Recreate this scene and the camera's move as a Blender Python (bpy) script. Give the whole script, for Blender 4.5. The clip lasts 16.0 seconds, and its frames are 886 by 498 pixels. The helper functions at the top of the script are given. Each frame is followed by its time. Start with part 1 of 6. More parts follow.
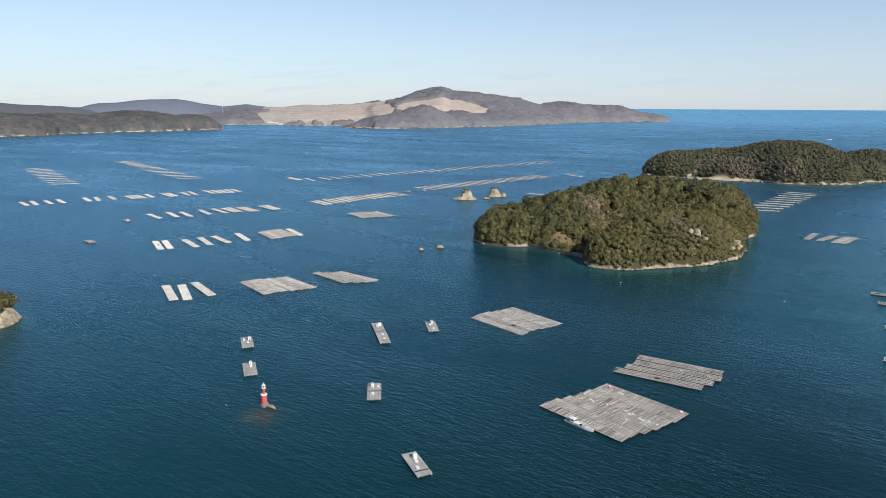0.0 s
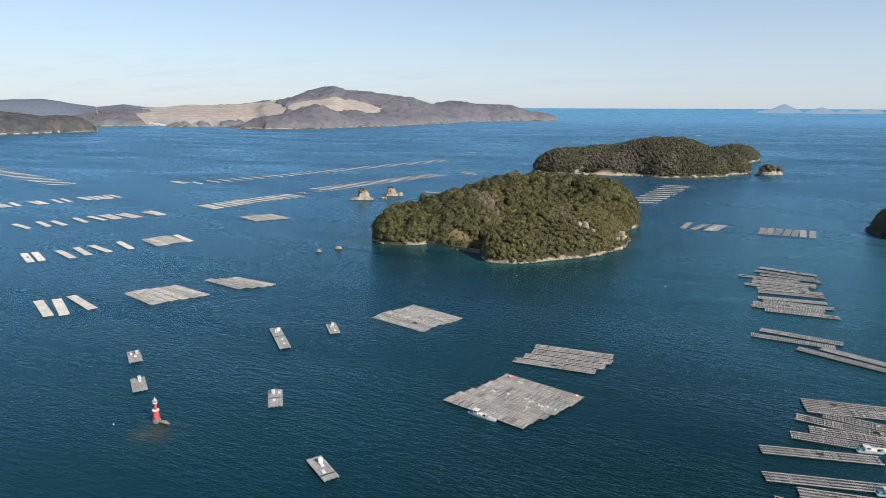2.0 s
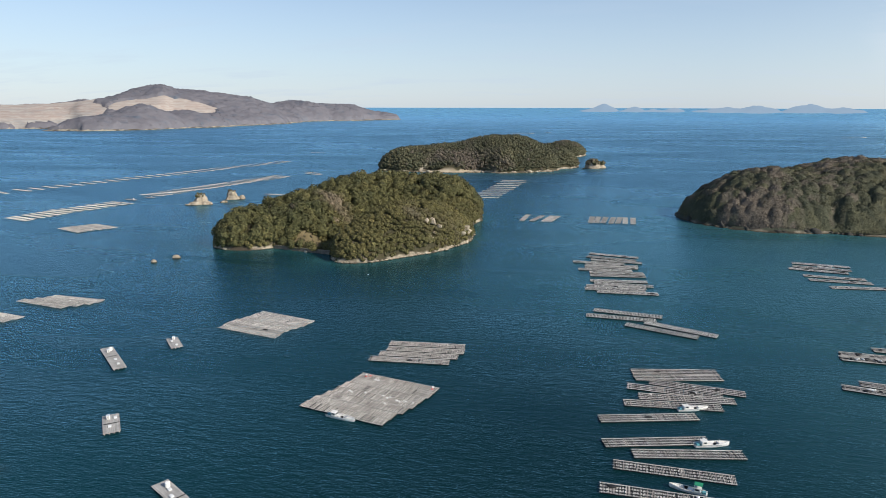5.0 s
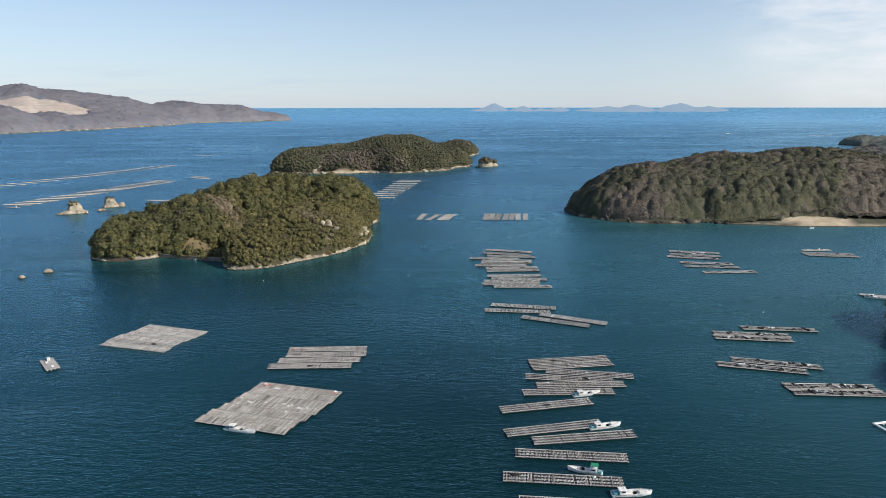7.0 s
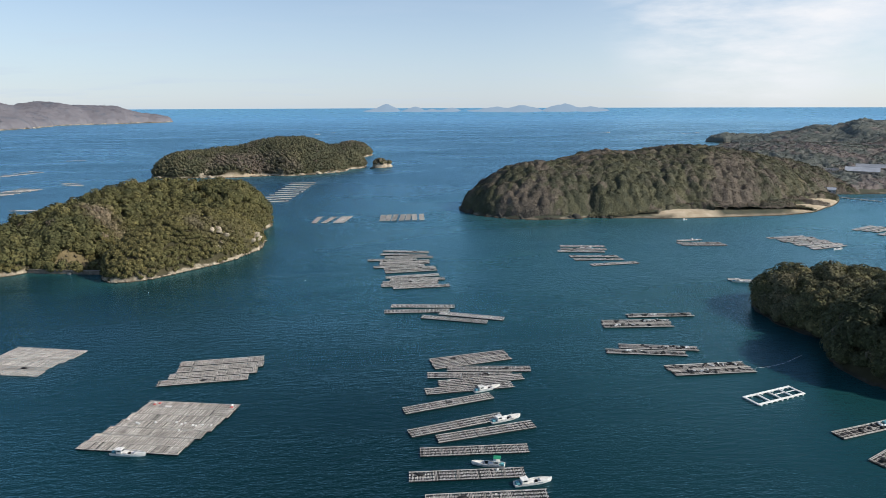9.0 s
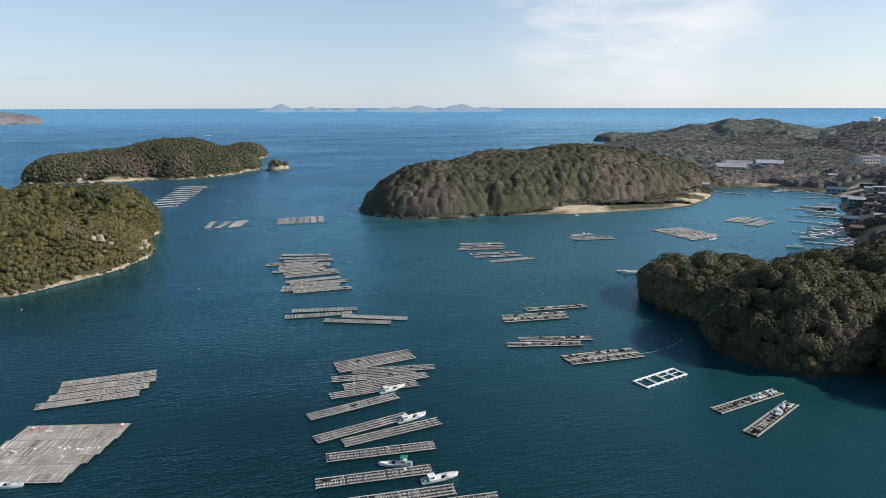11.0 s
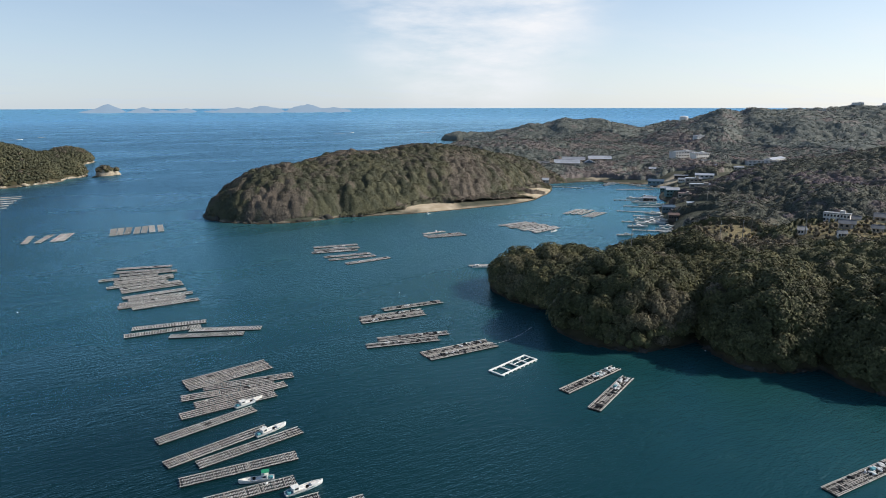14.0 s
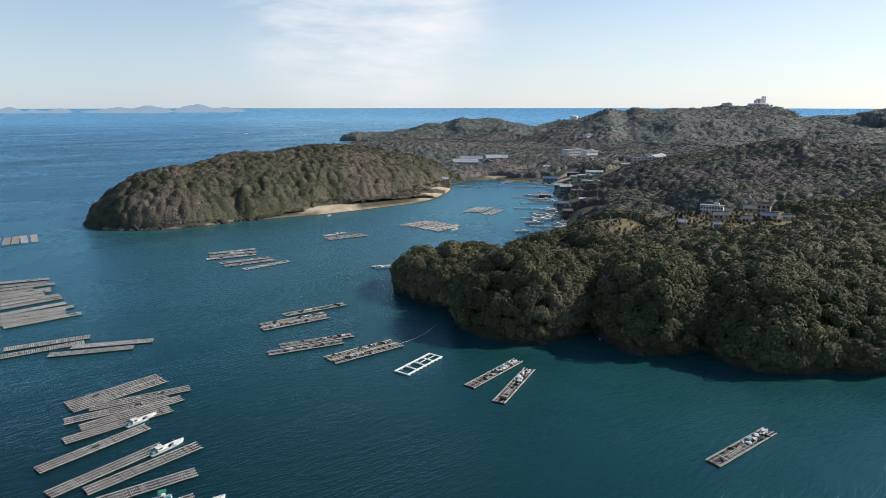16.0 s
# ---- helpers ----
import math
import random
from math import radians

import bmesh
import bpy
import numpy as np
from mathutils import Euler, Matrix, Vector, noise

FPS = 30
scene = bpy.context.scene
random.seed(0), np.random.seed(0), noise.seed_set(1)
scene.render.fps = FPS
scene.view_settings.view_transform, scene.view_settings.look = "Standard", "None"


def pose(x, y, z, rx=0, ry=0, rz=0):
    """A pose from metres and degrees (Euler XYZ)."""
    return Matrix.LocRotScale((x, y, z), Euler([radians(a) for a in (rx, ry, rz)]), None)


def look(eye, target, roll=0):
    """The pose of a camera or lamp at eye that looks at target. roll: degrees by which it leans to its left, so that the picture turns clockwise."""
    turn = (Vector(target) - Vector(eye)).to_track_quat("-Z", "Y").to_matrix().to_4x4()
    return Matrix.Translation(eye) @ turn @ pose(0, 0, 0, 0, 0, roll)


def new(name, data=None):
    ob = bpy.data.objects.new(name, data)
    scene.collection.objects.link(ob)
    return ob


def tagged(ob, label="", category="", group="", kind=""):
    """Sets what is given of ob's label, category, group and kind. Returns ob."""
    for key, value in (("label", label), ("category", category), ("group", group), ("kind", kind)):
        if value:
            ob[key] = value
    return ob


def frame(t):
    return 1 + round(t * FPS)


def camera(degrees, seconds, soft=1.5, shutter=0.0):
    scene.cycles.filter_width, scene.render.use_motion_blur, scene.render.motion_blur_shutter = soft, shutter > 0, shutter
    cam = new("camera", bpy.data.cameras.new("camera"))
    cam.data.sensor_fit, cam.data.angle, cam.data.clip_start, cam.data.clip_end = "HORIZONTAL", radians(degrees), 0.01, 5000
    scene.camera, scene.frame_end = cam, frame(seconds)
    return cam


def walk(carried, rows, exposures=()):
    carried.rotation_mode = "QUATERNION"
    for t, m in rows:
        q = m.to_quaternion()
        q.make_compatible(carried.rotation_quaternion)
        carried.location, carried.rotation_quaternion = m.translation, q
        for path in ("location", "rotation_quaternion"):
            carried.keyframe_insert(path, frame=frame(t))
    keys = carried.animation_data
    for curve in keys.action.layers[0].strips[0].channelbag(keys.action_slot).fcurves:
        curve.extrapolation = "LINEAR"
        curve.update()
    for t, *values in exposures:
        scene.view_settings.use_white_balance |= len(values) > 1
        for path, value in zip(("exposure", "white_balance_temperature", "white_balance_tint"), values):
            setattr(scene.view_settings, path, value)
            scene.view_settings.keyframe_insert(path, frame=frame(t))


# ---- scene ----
cam = camera(69.5, 16.0, soft=0.5)
PATH = [
    (0, (0.00, -0.00, 90.00), (-52.641, 82.120, 67.976), 0.23),
    (0.5, (0.07, -0.05, 89.88), (-49.117, 84.186, 67.873), 0.17),
    (1, (0.17, -0.15, 89.80), (-45.630, 85.978, 67.792), 0.17),
    (1.5, (0.29, -0.28, 89.74), (-41.973, 87.637, 67.721), 0.16),
    (2, (0.32, -0.39, 89.68), (-38.424, 89.135, 67.658), 0.11),
    (2.5, (0.35, -0.44, 89.63), (-35.048, 90.458, 67.609), 0.06),
    (3, (0.43, -0.53, 89.49), (-31.430, 91.665, 67.468), 0.09),
    (3.5, (0.44, -0.54, 89.39), (-27.704, 92.857, 67.378), 0.07),
    (4, (0.45, -0.52, 89.29), (-23.538, 94.019, 67.247), 0.08),
    (6.5, (0.71, -0.73, 89.31), (-4.283, 96.683, 67.277), -0.04),
    (7, (0.76, -0.82, 89.43), (0.145, 96.717, 67.374), -0.11),
    (7.5, (0.78, -0.92, 89.57), (4.190, 96.557, 67.523), -0.13),
    (8, (0.78, -0.97, 89.70), (8.450, 96.266, 67.652), -0.13),
    (8.5, (0.80, -0.92, 89.79), (12.240, 95.948, 67.765), -0.17),
    (9, (0.88, -0.96, 89.87), (16.162, 95.384, 67.850), -0.19),
    (11.5, (1.31, -1.80, 90.24), (34.975, 89.752, 68.216), -0.06),
    (12, (1.40, -1.90, 90.32), (38.584, 88.283, 68.297), -0.06),
    (12.5, (1.42, -1.98, 90.36), (42.430, 86.529, 68.345), -0.06),
    (13, (1.36, -2.09, 90.40), (46.513, 84.374, 68.382), -0.09),
    (13.5, (1.30, -2.15, 90.43), (49.604, 82.598, 68.413), -0.14),
    (14, (1.39, -2.13, 90.47), (51.982, 81.275, 68.460), -0.07),
    (14.5, (1.52, -2.21, 90.55), (55.134, 79.280, 68.530), -0.07),
    (15, (1.59, -2.27, 90.63), (58.449, 76.992, 68.602), -0.06),
    (15.5, (1.61, -2.33, 90.64), (61.637, 74.560, 68.617), -0.05),
    (16, (1.67, -2.35, 90.58), (64.573, 72.198, 68.547), -0.01),
]
walk(cam, [(t, look(eye, target, roll)) for t, eye, target, roll in PATH], exposures=[(0.0, 0.1, 6330, 10), (16.0, 0.1, 6330, 10)])

# ---- world, sun, exposure ----
SUN_AZ, SUN_EL = 112.0, 33.0          # degrees, azimuth clockwise from +y
world = bpy.data.worlds.new("world")
scene.world = world
world.use_nodes = True
wn, wl = world.node_tree.nodes, world.node_tree.links
wn.clear()
w_out, w_bg, w_sky = wn.new("ShaderNodeOutputWorld"), wn.new("ShaderNodeBackground"), wn.new("ShaderNodeTexSky")
w_sky.sky_type, w_sky.sun_disc = "NISHITA", False
w_sky.sun_elevation, w_sky.sun_rotation = radians(SUN_EL), radians(SUN_AZ)
w_sky.air_density, w_sky.dust_density, w_sky.ozone_density = 0.9, 0.3, 2.0
w_bg.inputs["Strength"].default_value = 0.12
# thin high cloud, drawn on a flat layer far above: x / z, y / z of the direction
w_tc, w_sep, w_div1, w_div2, w_comb = (wn.new("ShaderNodeTexCoord"), wn.new("ShaderNodeSeparateXYZ"), wn.new("ShaderNodeMath"),
                                       wn.new("ShaderNodeMath"), wn.new("ShaderNodeCombineXYZ"))
w_add = wn.new("ShaderNodeMath")
w_add.operation, w_add.inputs[1].default_value = "ADD", 0.12
w_div1.operation = w_div2.operation = "DIVIDE"
wl.new(w_tc.outputs["Generated"], w_sep.inputs[0])
wl.new(w_sep.outputs[2], w_add.inputs[0])
for k, d in ((0, w_div1), (1, w_div2)):
    wl.new(w_sep.outputs[k], d.inputs[0])
    wl.new(w_add.outputs[0], d.inputs[1])
    wl.new(d.outputs[0], w_comb.inputs[k])
w_noise, w_ramp, w_mix, w_fine = wn.new("ShaderNodeTexNoise"), wn.new("ShaderNodeMapRange"), wn.new("ShaderNodeMixRGB"), wn.new("ShaderNodeMapping")
w_fine.inputs["Scale"].default_value = (0.55, 1.1, 1.0)
w_fine.inputs["Location"].default_value = (0.35, 0.2, 0.0)
w_noise.inputs["Scale"].default_value, w_noise.inputs["Detail"].default_value = 1.3, 9.0
w_noise.inputs["Roughness"].default_value = 0.62
wl.new(w_comb.outputs[0], w_fine.inputs[0])
wl.new(w_fine.outputs[0], w_noise.inputs["Vector"])
w_ramp.inputs["From Min"].default_value, w_ramp.inputs["From Max"].default_value = 0.52, 0.80
w_ramp.inputs["To Min"].default_value, w_ramp.inputs["To Max"].default_value = 0.66, 0.92  # a thin veil everywhere
wl.new(w_noise.outputs["Fac"], w_ramp.inputs["Value"])
wl.new(w_ramp.outputs[0], w_mix.inputs["Fac"])
wl.new(w_sky.outputs[0], w_mix.inputs["Color1"])
w_mix.inputs["Color2"].default_value = (4.6, 5.35, 6.3, 1.0)
# the veil thins out upwards
w_veil, w_mul = wn.new("ShaderNodeMapRange"), wn.new("ShaderNodeMath")
w_veil.inputs["From Min"].default_value, w_veil.inputs["From Max"].default_value = 0.03, 0.27
w_veil.inputs["To Min"].default_value, w_veil.inputs["To Max"].default_value = 1.0, 0.05
w_mul.operation = "MULTIPLY"
wl.new(w_sep.outputs[2], w_veil.inputs["Value"])
wl.new(w_ramp.outputs[0], w_mul.inputs[0])
wl.new(w_veil.outputs[0], w_mul.inputs[1])
wl.new(w_mul.outputs[0], w_mix.inputs["Fac"])
# the veil is brighter towards the sun
w_sd, w_sm, w_vc = wn.new("ShaderNodeVectorMath"), wn.new("ShaderNodeMapRange"), wn.new("ShaderNodeMixRGB")
w_sd.operation = "DOT_PRODUCT"
w_sd.inputs[1].default_value = (math.sin(radians(SUN_AZ)), math.cos(radians(SUN_AZ)), 0.0)
wl.new(w_tc.outputs["Generated"], w_sd.inputs[0])
w_sm.inputs["From Min"].default_value, w_sm.inputs["From Max"].default_value = -0.15, 0.95
wl.new(w_sd.outputs["Value"], w_sm.inputs["Value"])
wl.new(w_sm.outputs[0], w_vc.inputs["Fac"])
w_vc.inputs["Color1"].default_value, w_vc.inputs["Color2"].default_value = (4.5, 5.25, 6.2, 1.0), (7.5, 7.6, 7.6, 1.0)
wl.new(w_vc.outputs[0], w_mix.inputs["Color2"])
# one bank of wispy cloud out over the open sea
CLOUD_AZ, CLOUD_EL = radians(34), radians(11)
w_dot, w_near, w_streak, w_wisp, w_cf, w_cloud, w_smap = (wn.new("ShaderNodeVectorMath"), wn.new("ShaderNodeMapRange"), wn.new("ShaderNodeTexNoise"), wn.new("ShaderNodeMapRange"),
                                                          wn.new("ShaderNodeMath"), wn.new("ShaderNodeMixRGB"), wn.new("ShaderNodeMapping"))
w_dot.operation, w_cf.operation = "DOT_PRODUCT", "MULTIPLY"
w_dot.inputs[1].default_value = (math.sin(CLOUD_AZ) * math.cos(CLOUD_EL), math.cos(CLOUD_AZ) * math.cos(CLOUD_EL), math.sin(CLOUD_EL))
wl.new(w_tc.outputs["Generated"], w_dot.inputs[0])
w_near.interpolation_type = "SMOOTHERSTEP"
w_near.inputs["From Min"].default_value, w_near.inputs["From Max"].default_value = 0.968, 0.998
wl.new(w_dot.outputs["Value"], w_near.inputs["Value"])
w_smap.inputs["Rotation"].default_value = (radians(34), radians(-26), radians(20))
w_smap.inputs["Scale"].default_value = (3.5, 5.0, 15.0)
wl.new(w_tc.outputs["Generated"], w_smap.inputs[0])
wl.new(w_smap.outputs[0], w_streak.inputs["Vector"])
w_streak.inputs["Scale"].default_value, w_streak.inputs["Detail"].default_value, w_streak.inputs["Roughness"].default_value = 1.4, 8.0, 0.6
w_wisp.inputs["From Min"].default_value, w_wisp.inputs["From Max"].default_value = 0.34, 0.66
wl.new(w_streak.outputs["Fac"], w_wisp.inputs["Value"])
wl.new(w_near.outputs[0], w_cf.inputs[0])
wl.new(w_wisp.outputs[0], w_cf.inputs[1])
wl.new(w_cf.outputs[0], w_cloud.inputs["Fac"])
wl.new(w_mix.outputs[0], w_cloud.inputs["Color1"])
w_cloud.inputs["Color2"].default_value = (7.2, 7.2, 7.3, 1.0)
wl.new(w_cloud.outputs[0], w_bg.inputs["Color"])
wl.new(w_bg.outputs[0], w_out.inputs[0])

sun_dir = Vector((math.sin(radians(SUN_AZ)) * math.cos(radians(SUN_EL)), math.cos(radians(SUN_AZ)) * math.cos(radians(SUN_EL)), math.sin(radians(SUN_EL))))
sun = new("sun", bpy.data.lights.new("sun", "SUN"))
sun.data.energy, sun.data.angle, sun.data.color = 5.0, radians(0.53), (1.0, 0.93, 0.82)
sun.matrix_world = look(sun_dir * 3000, (0, 0, 0))


# ---- materials ----


def material(name, rough=0.8, metal=0.0, spec=0.5):
    m = bpy.data.materials.new(name)
    m.use_nodes = True
    b = m.node_tree.nodes["Principled BSDF"]
    b.inputs["Roughness"].default_value, b.inputs["Metallic"].default_value = rough, metal
    b.inputs["Specular IOR Level"].default_value = spec
    return m, m.node_tree.nodes, m.node_tree.links, b


def position(nodes):
    return nodes.new("ShaderNodeNewGeometry").outputs["Position"]


def noise_tex(nodes, links, vec, scale, detail=4.0, rough=0.55):
    n = nodes.new("ShaderNodeTexNoise")
    n.inputs["Scale"].default_value, n.inputs["Detail"].default_value, n.inputs["Roughness"].default_value = scale, detail, rough
    links.new(vec, n.inputs["Vector"])
    return n.outputs["Fac"]


def ramp(nodes, links, fac, stops):
    r = nodes.new("ShaderNodeValToRGB")
    e = r.color_ramp.elements
    while len(e) < len(stops):
        e.new(0.5)
    for el, (p, c) in zip(e, stops):
        el.position, el.color = p, (*c, 1.0)
    links.new(fac, r.inputs["Fac"])
    return r.outputs["Color"]


def mix(nodes, links, fac, a, b, blend="MIX"):
    n = nodes.new("ShaderNodeMixRGB")
    n.blend_type = blend
    for slot, v in (("Fac", fac), ("Color1", a), ("Color2", b)):
        if isinstance(v, (int, float)):
            n.inputs[slot].default_value = v
        elif isinstance(v, tuple):
            n.inputs[slot].default_value = (*v, 1.0)
        else:
            links.new(v, n.inputs[slot])
    return n.outputs["Color"]


def maprange(nodes, links, v, a, b, c=0.0, d=1.0):
    n = nodes.new("ShaderNodeMapRange")
    for slot, val in (("From Min", a), ("From Max", b), ("To Min", c), ("To Max", d)):
        n.inputs[slot].default_value = val
    links.new(v, n.inputs["Value"])
    return n.outputs[0]


def math_node(nodes, links, op, a, b):
    n = nodes.new("ShaderNodeMath")
    n.operation = op
    for k, v in enumerate((a, b)):
        if isinstance(v, (int, float)):
            n.inputs[k].default_value = v
        else:
            links.new(v, n.inputs[k])
    return n.outputs[0]


def bump(nodes, links, b, height, strength, distance):
    n = nodes.new("ShaderNodeBump")
    n.inputs["Strength"].default_value, n.inputs["Distance"].default_value = strength, distance
    links.new(height, n.inputs["Height"])
    links.new(n.outputs[0], b.inputs["Normal"])


def attribute(nodes, name):
    a = nodes.new("ShaderNodeAttribute")
    a.attribute_name = name
    return a


def mottled(name, dark, light, scale=0.5, rough=0.8, metal=0.0, random_by=0.25, grain=8.0, bump_by=0.3):
    """A surface with stains at one scale and grain at another; pieces differ a little from one another."""
    m, n, l, b = material(name, rough, metal)
    p = position(n)
    c = ramp(n, l, noise_tex(n, l, p, scale, 5.0), [(0.32, dark), (0.68, light)])
    g = noise_tex(n, l, p, grain, 3.0)
    c = mix(n, l, maprange(n, l, g, 0.3, 0.7, 0.0, 0.35), c, tuple(v * 0.55 for v in dark))
    o = n.new("ShaderNodeObjectInfo")
    v = n.new("ShaderNodeHueSaturation")
    l.new(maprange(n, l, o.outputs["Random"], 0, 1, 1 - random_by, 1 + random_by), v.inputs["Value"])
    l.new(c, v.inputs["Color"])
    l.new(v.outputs[0], b.inputs["Base Color"])
    bump(n, l, b, g, bump_by, 0.05)
    return m


def water_material():
    m, n, l, b = material("sea_water")
    n.remove(b)
    p = position(n)
    a = attribute(n, "depth")
    far = attribute(n, "far").outputs["Fac"]
    big = noise_tex(n, l, p, 0.006, 4.0)
    deep = ramp(n, l, big, [(0.3, (0.0036, 0.0275, 0.0325)), (0.7, (0.0044, 0.0335, 0.0385))])
    shallow = ramp(n, l, noise_tex(n, l, p, 0.05, 4.0), [(0.3, (0.022, 0.100, 0.102)), (0.7, (0.044, 0.150, 0.140))])
    c = mix(n, l, a.outputs["Fac"], deep, shallow)
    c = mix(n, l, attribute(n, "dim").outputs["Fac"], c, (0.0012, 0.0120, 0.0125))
    # distance haze painted into the water colour, growing towards the horizon
    c = mix(n, l, attribute(n, "horizon_haze").outputs["Fac"], c, (0.15, 0.35, 0.48))
    c = mix(n, l, attribute(n, "shoal").outputs["Fac"], c, ramp(n, l, noise_tex(n, l, p, 0.25, 5.0), [(0.35, (0.022, 0.040, 0.030)), (0.65, (0.085, 0.075, 0.040))]))
    # wind ripples in three lengths, lying across the breeze, and slow gusts that change their strength
    mp = n.new("ShaderNodeMapping")
    mp.inputs["Rotation"].default_value = (0, 0, radians(25))
    mp.inputs["Scale"].default_value = (0.34, 1.0, 1.0)
    l.new(p, mp.inputs["Vector"])
    w1 = noise_tex(n, l, mp.outputs[0], 0.55, 3.0, 0.6)
    w2 = noise_tex(n, l, mp.outputs[0], 1.7, 3.0, 0.65)
    h = math_node(n, l, "ADD", w1, math_node(n, l, "MULTIPLY", w2, 0.6))
    lee = attribute(n, "lee").outputs["Fac"]
    drift = n.new("ShaderNodeMapping")  # gusts and slicks lie in long streaks
    drift.inputs["Rotation"].default_value, drift.inputs["Scale"].default_value = (0, 0, radians(-12)), (0.32, 1.0, 1.0)
    l.new(p, drift.inputs["Vector"])
    gust = noise_tex(n, l, drift.outputs[0], 0.011, 5.0, 0.6)
    h = math_node(n, l, "MULTIPLY", h, math_node(n, l, "MULTIPLY", maprange(n, l, gust, 0.32, 0.68, 0.35, 1.25), math_node(n, l, "MULTIPLY", maprange(n, l, far, 0.0, 1.0, 1.0, 1.7), maprange(n, l, lee, 0.0, 1.0, 1.0, 0.7))))
    oil = n.new("ShaderNodeMapping")  # narrow glassy slicks
    oil.inputs["Rotation"].default_value, oil.inputs["Scale"].default_value, oil.inputs["Location"].default_value = (0, 0, radians(-28)), (0.16, 1.0, 1.0), (0.0, 3.0, 0.0)
    l.new(p, oil.inputs["Vector"])
    slick = maprange(n, l, noise_tex(n, l, oil.outputs[0], 0.010, 4.0, 0.5), 0.66, 0.71)
    h = math_node(n, l, "MULTIPLY", h, maprange(n, l, slick, 0.0, 1.0, 1.0, 0.12))
    bp = n.new("ShaderNodeBump")
    bp.inputs["Strength"].default_value, bp.inputs["Distance"].default_value = 1.0, 0.46
    l.new(h, bp.inputs["Height"])
    body, gloss, fres, both = n.new("ShaderNodeBsdfDiffuse"), n.new("ShaderNodeBsdfAnisotropic"), n.new("ShaderNodeFresnel"), n.new("ShaderNodeMixShader")
    l.new(c, body.inputs["Color"])
    gloss.inputs["Color"].default_value = (0.49, 0.80, 1.0, 1.0)
    l.new(math_node(n, l, "ADD", math_node(n, l, "MULTIPLY", maprange(n, l, gust, 0.35, 0.65, 0.24, 0.36), maprange(n, l, lee, 0.0, 1.0, 1.0, 0.55)), math_node(n, l, "MULTIPLY", slick, -0.10)), gloss.inputs["Roughness"])
    fres.inputs["IOR"].default_value = 1.333
    for node in (body, gloss, fres):
        l.new(bp.outputs[0], node.inputs["Normal"])
    l.new(maprange(n, l, fres.outputs[0], 0.009, 0.95, 0.0, 1.0), both.inputs[0])
    l.new(body.outputs[0], both.inputs[1])
    l.new(gloss.outputs[0], both.inputs[2])
    l.new(both.outputs[0], n["Material Output"].inputs["Surface"])
    return m


def land_material(name, soil=((0.030, 0.030, 0.014), (0.085, 0.070, 0.040)), rock=((0.20, 0.16, 0.11), (0.50, 0.44, 0.34)), rock_top=3.0, bare=0.80, sand=((0.36, 0.28, 0.18), (0.54, 0.45, 0.32)), sand_scale=0.12, dark=0.46):
    """Dark undergrowth and leaf litter above, pale weathered rock or sand along the waterline and in bare patches."""
    m, n, l, b = material(name, 0.95, spec=0.2)
    p = position(n)
    sep = n.new("ShaderNodeSeparateXYZ")
    l.new(p, sep.inputs[0])
    s = ramp(n, l, noise_tex(n, l, p, 0.08, 6.0), [(0.3, soil[0]), (0.7, soil[1])])
    r = ramp(n, l, noise_tex(n, l, p, 0.35, 8.0, 0.7), [(0.34, rock[0]), (0.62, rock[1])])
    r = mix(n, l, maprange(n, l, noise_tex(n, l, p, 0.055, 3.0), dark, dark + 0.1), r, tuple(v * 0.42 for v in rock[0]))
    edge = math_node(n, l, "ADD", sep.outputs[2], maprange(n, l, noise_tex(n, l, p, 0.11, 4.0), 0.3, 0.7, -rock_top * 0.6, rock_top * 0.6))
    c = mix(n, l, maprange(n, l, edge, rock_top - 0.5, rock_top + 0.5), r, s)
    c = mix(n, l, maprange(n, l, noise_tex(n, l, p, 0.045, 5.0, 0.6), bare * 0.8, bare * 0.85), c, r)
    c = mix(n, l, attribute(n, "bare").outputs["Fac"], c, ramp(n, l, noise_tex(n, l, p, sand_scale, 6.0), [(0.3, sand[0]), (0.7, sand[1])]))
    if sand_scale < 0.05:
        # quarry floor of grey rubble, benches of reddish earth above
        rise = math_node(n, l, "ADD", sep.outputs[2], maprange(n, l, noise_tex(n, l, p, 0.006, 4.0), 0.3, 0.7, -30, 30))
        cut = ramp(n, l, maprange(n, l, rise, 10, 110), [(0.0, (0.27, 0.262, 0.245)), (0.30, (0.34, 0.315, 0.285)), (0.48, (0.375, 0.30, 0.255)), (1.0, (0.41, 0.345, 0.295))])
        cut = mix(n, l, maprange(n, l, noise_tex(n, l, p, 0.03, 5.0), 0.40, 0.62, 0.0, 0.7), cut, (0.46, 0.41, 0.35))
        c = mix(n, l, attribute(n, "bare").outputs["Fac"], c, cut)
        steps = n.new("ShaderNodeTexWave")
        steps.bands_direction, steps.inputs["Scale"].default_value, steps.inputs["Distortion"].default_value = "Z", 0.030, 5.0
        l.new(p, steps.inputs["Vector"])
        c = mix(n, l, math_node(n, l, "MULTIPLY", maprange(n, l, steps.outputs["Fac"], 0.55, 0.9), math_node(n, l, "MULTIPLY", attribute(n, "bare").outputs["Fac"], 0.30)), c, (0.30, 0.21, 0.17))
    wet = maprange(n, l, sep.outputs[2], 0.25, 0.6)
    c = mix(n, l, wet, (0.045, 0.040, 0.028), c)
    l.new(c, b.inputs["Base Color"])
    bump(n, l, b, noise_tex(n, l, p, 0.6, 6.0, 0.7), 0.8, 0.8)
    return m


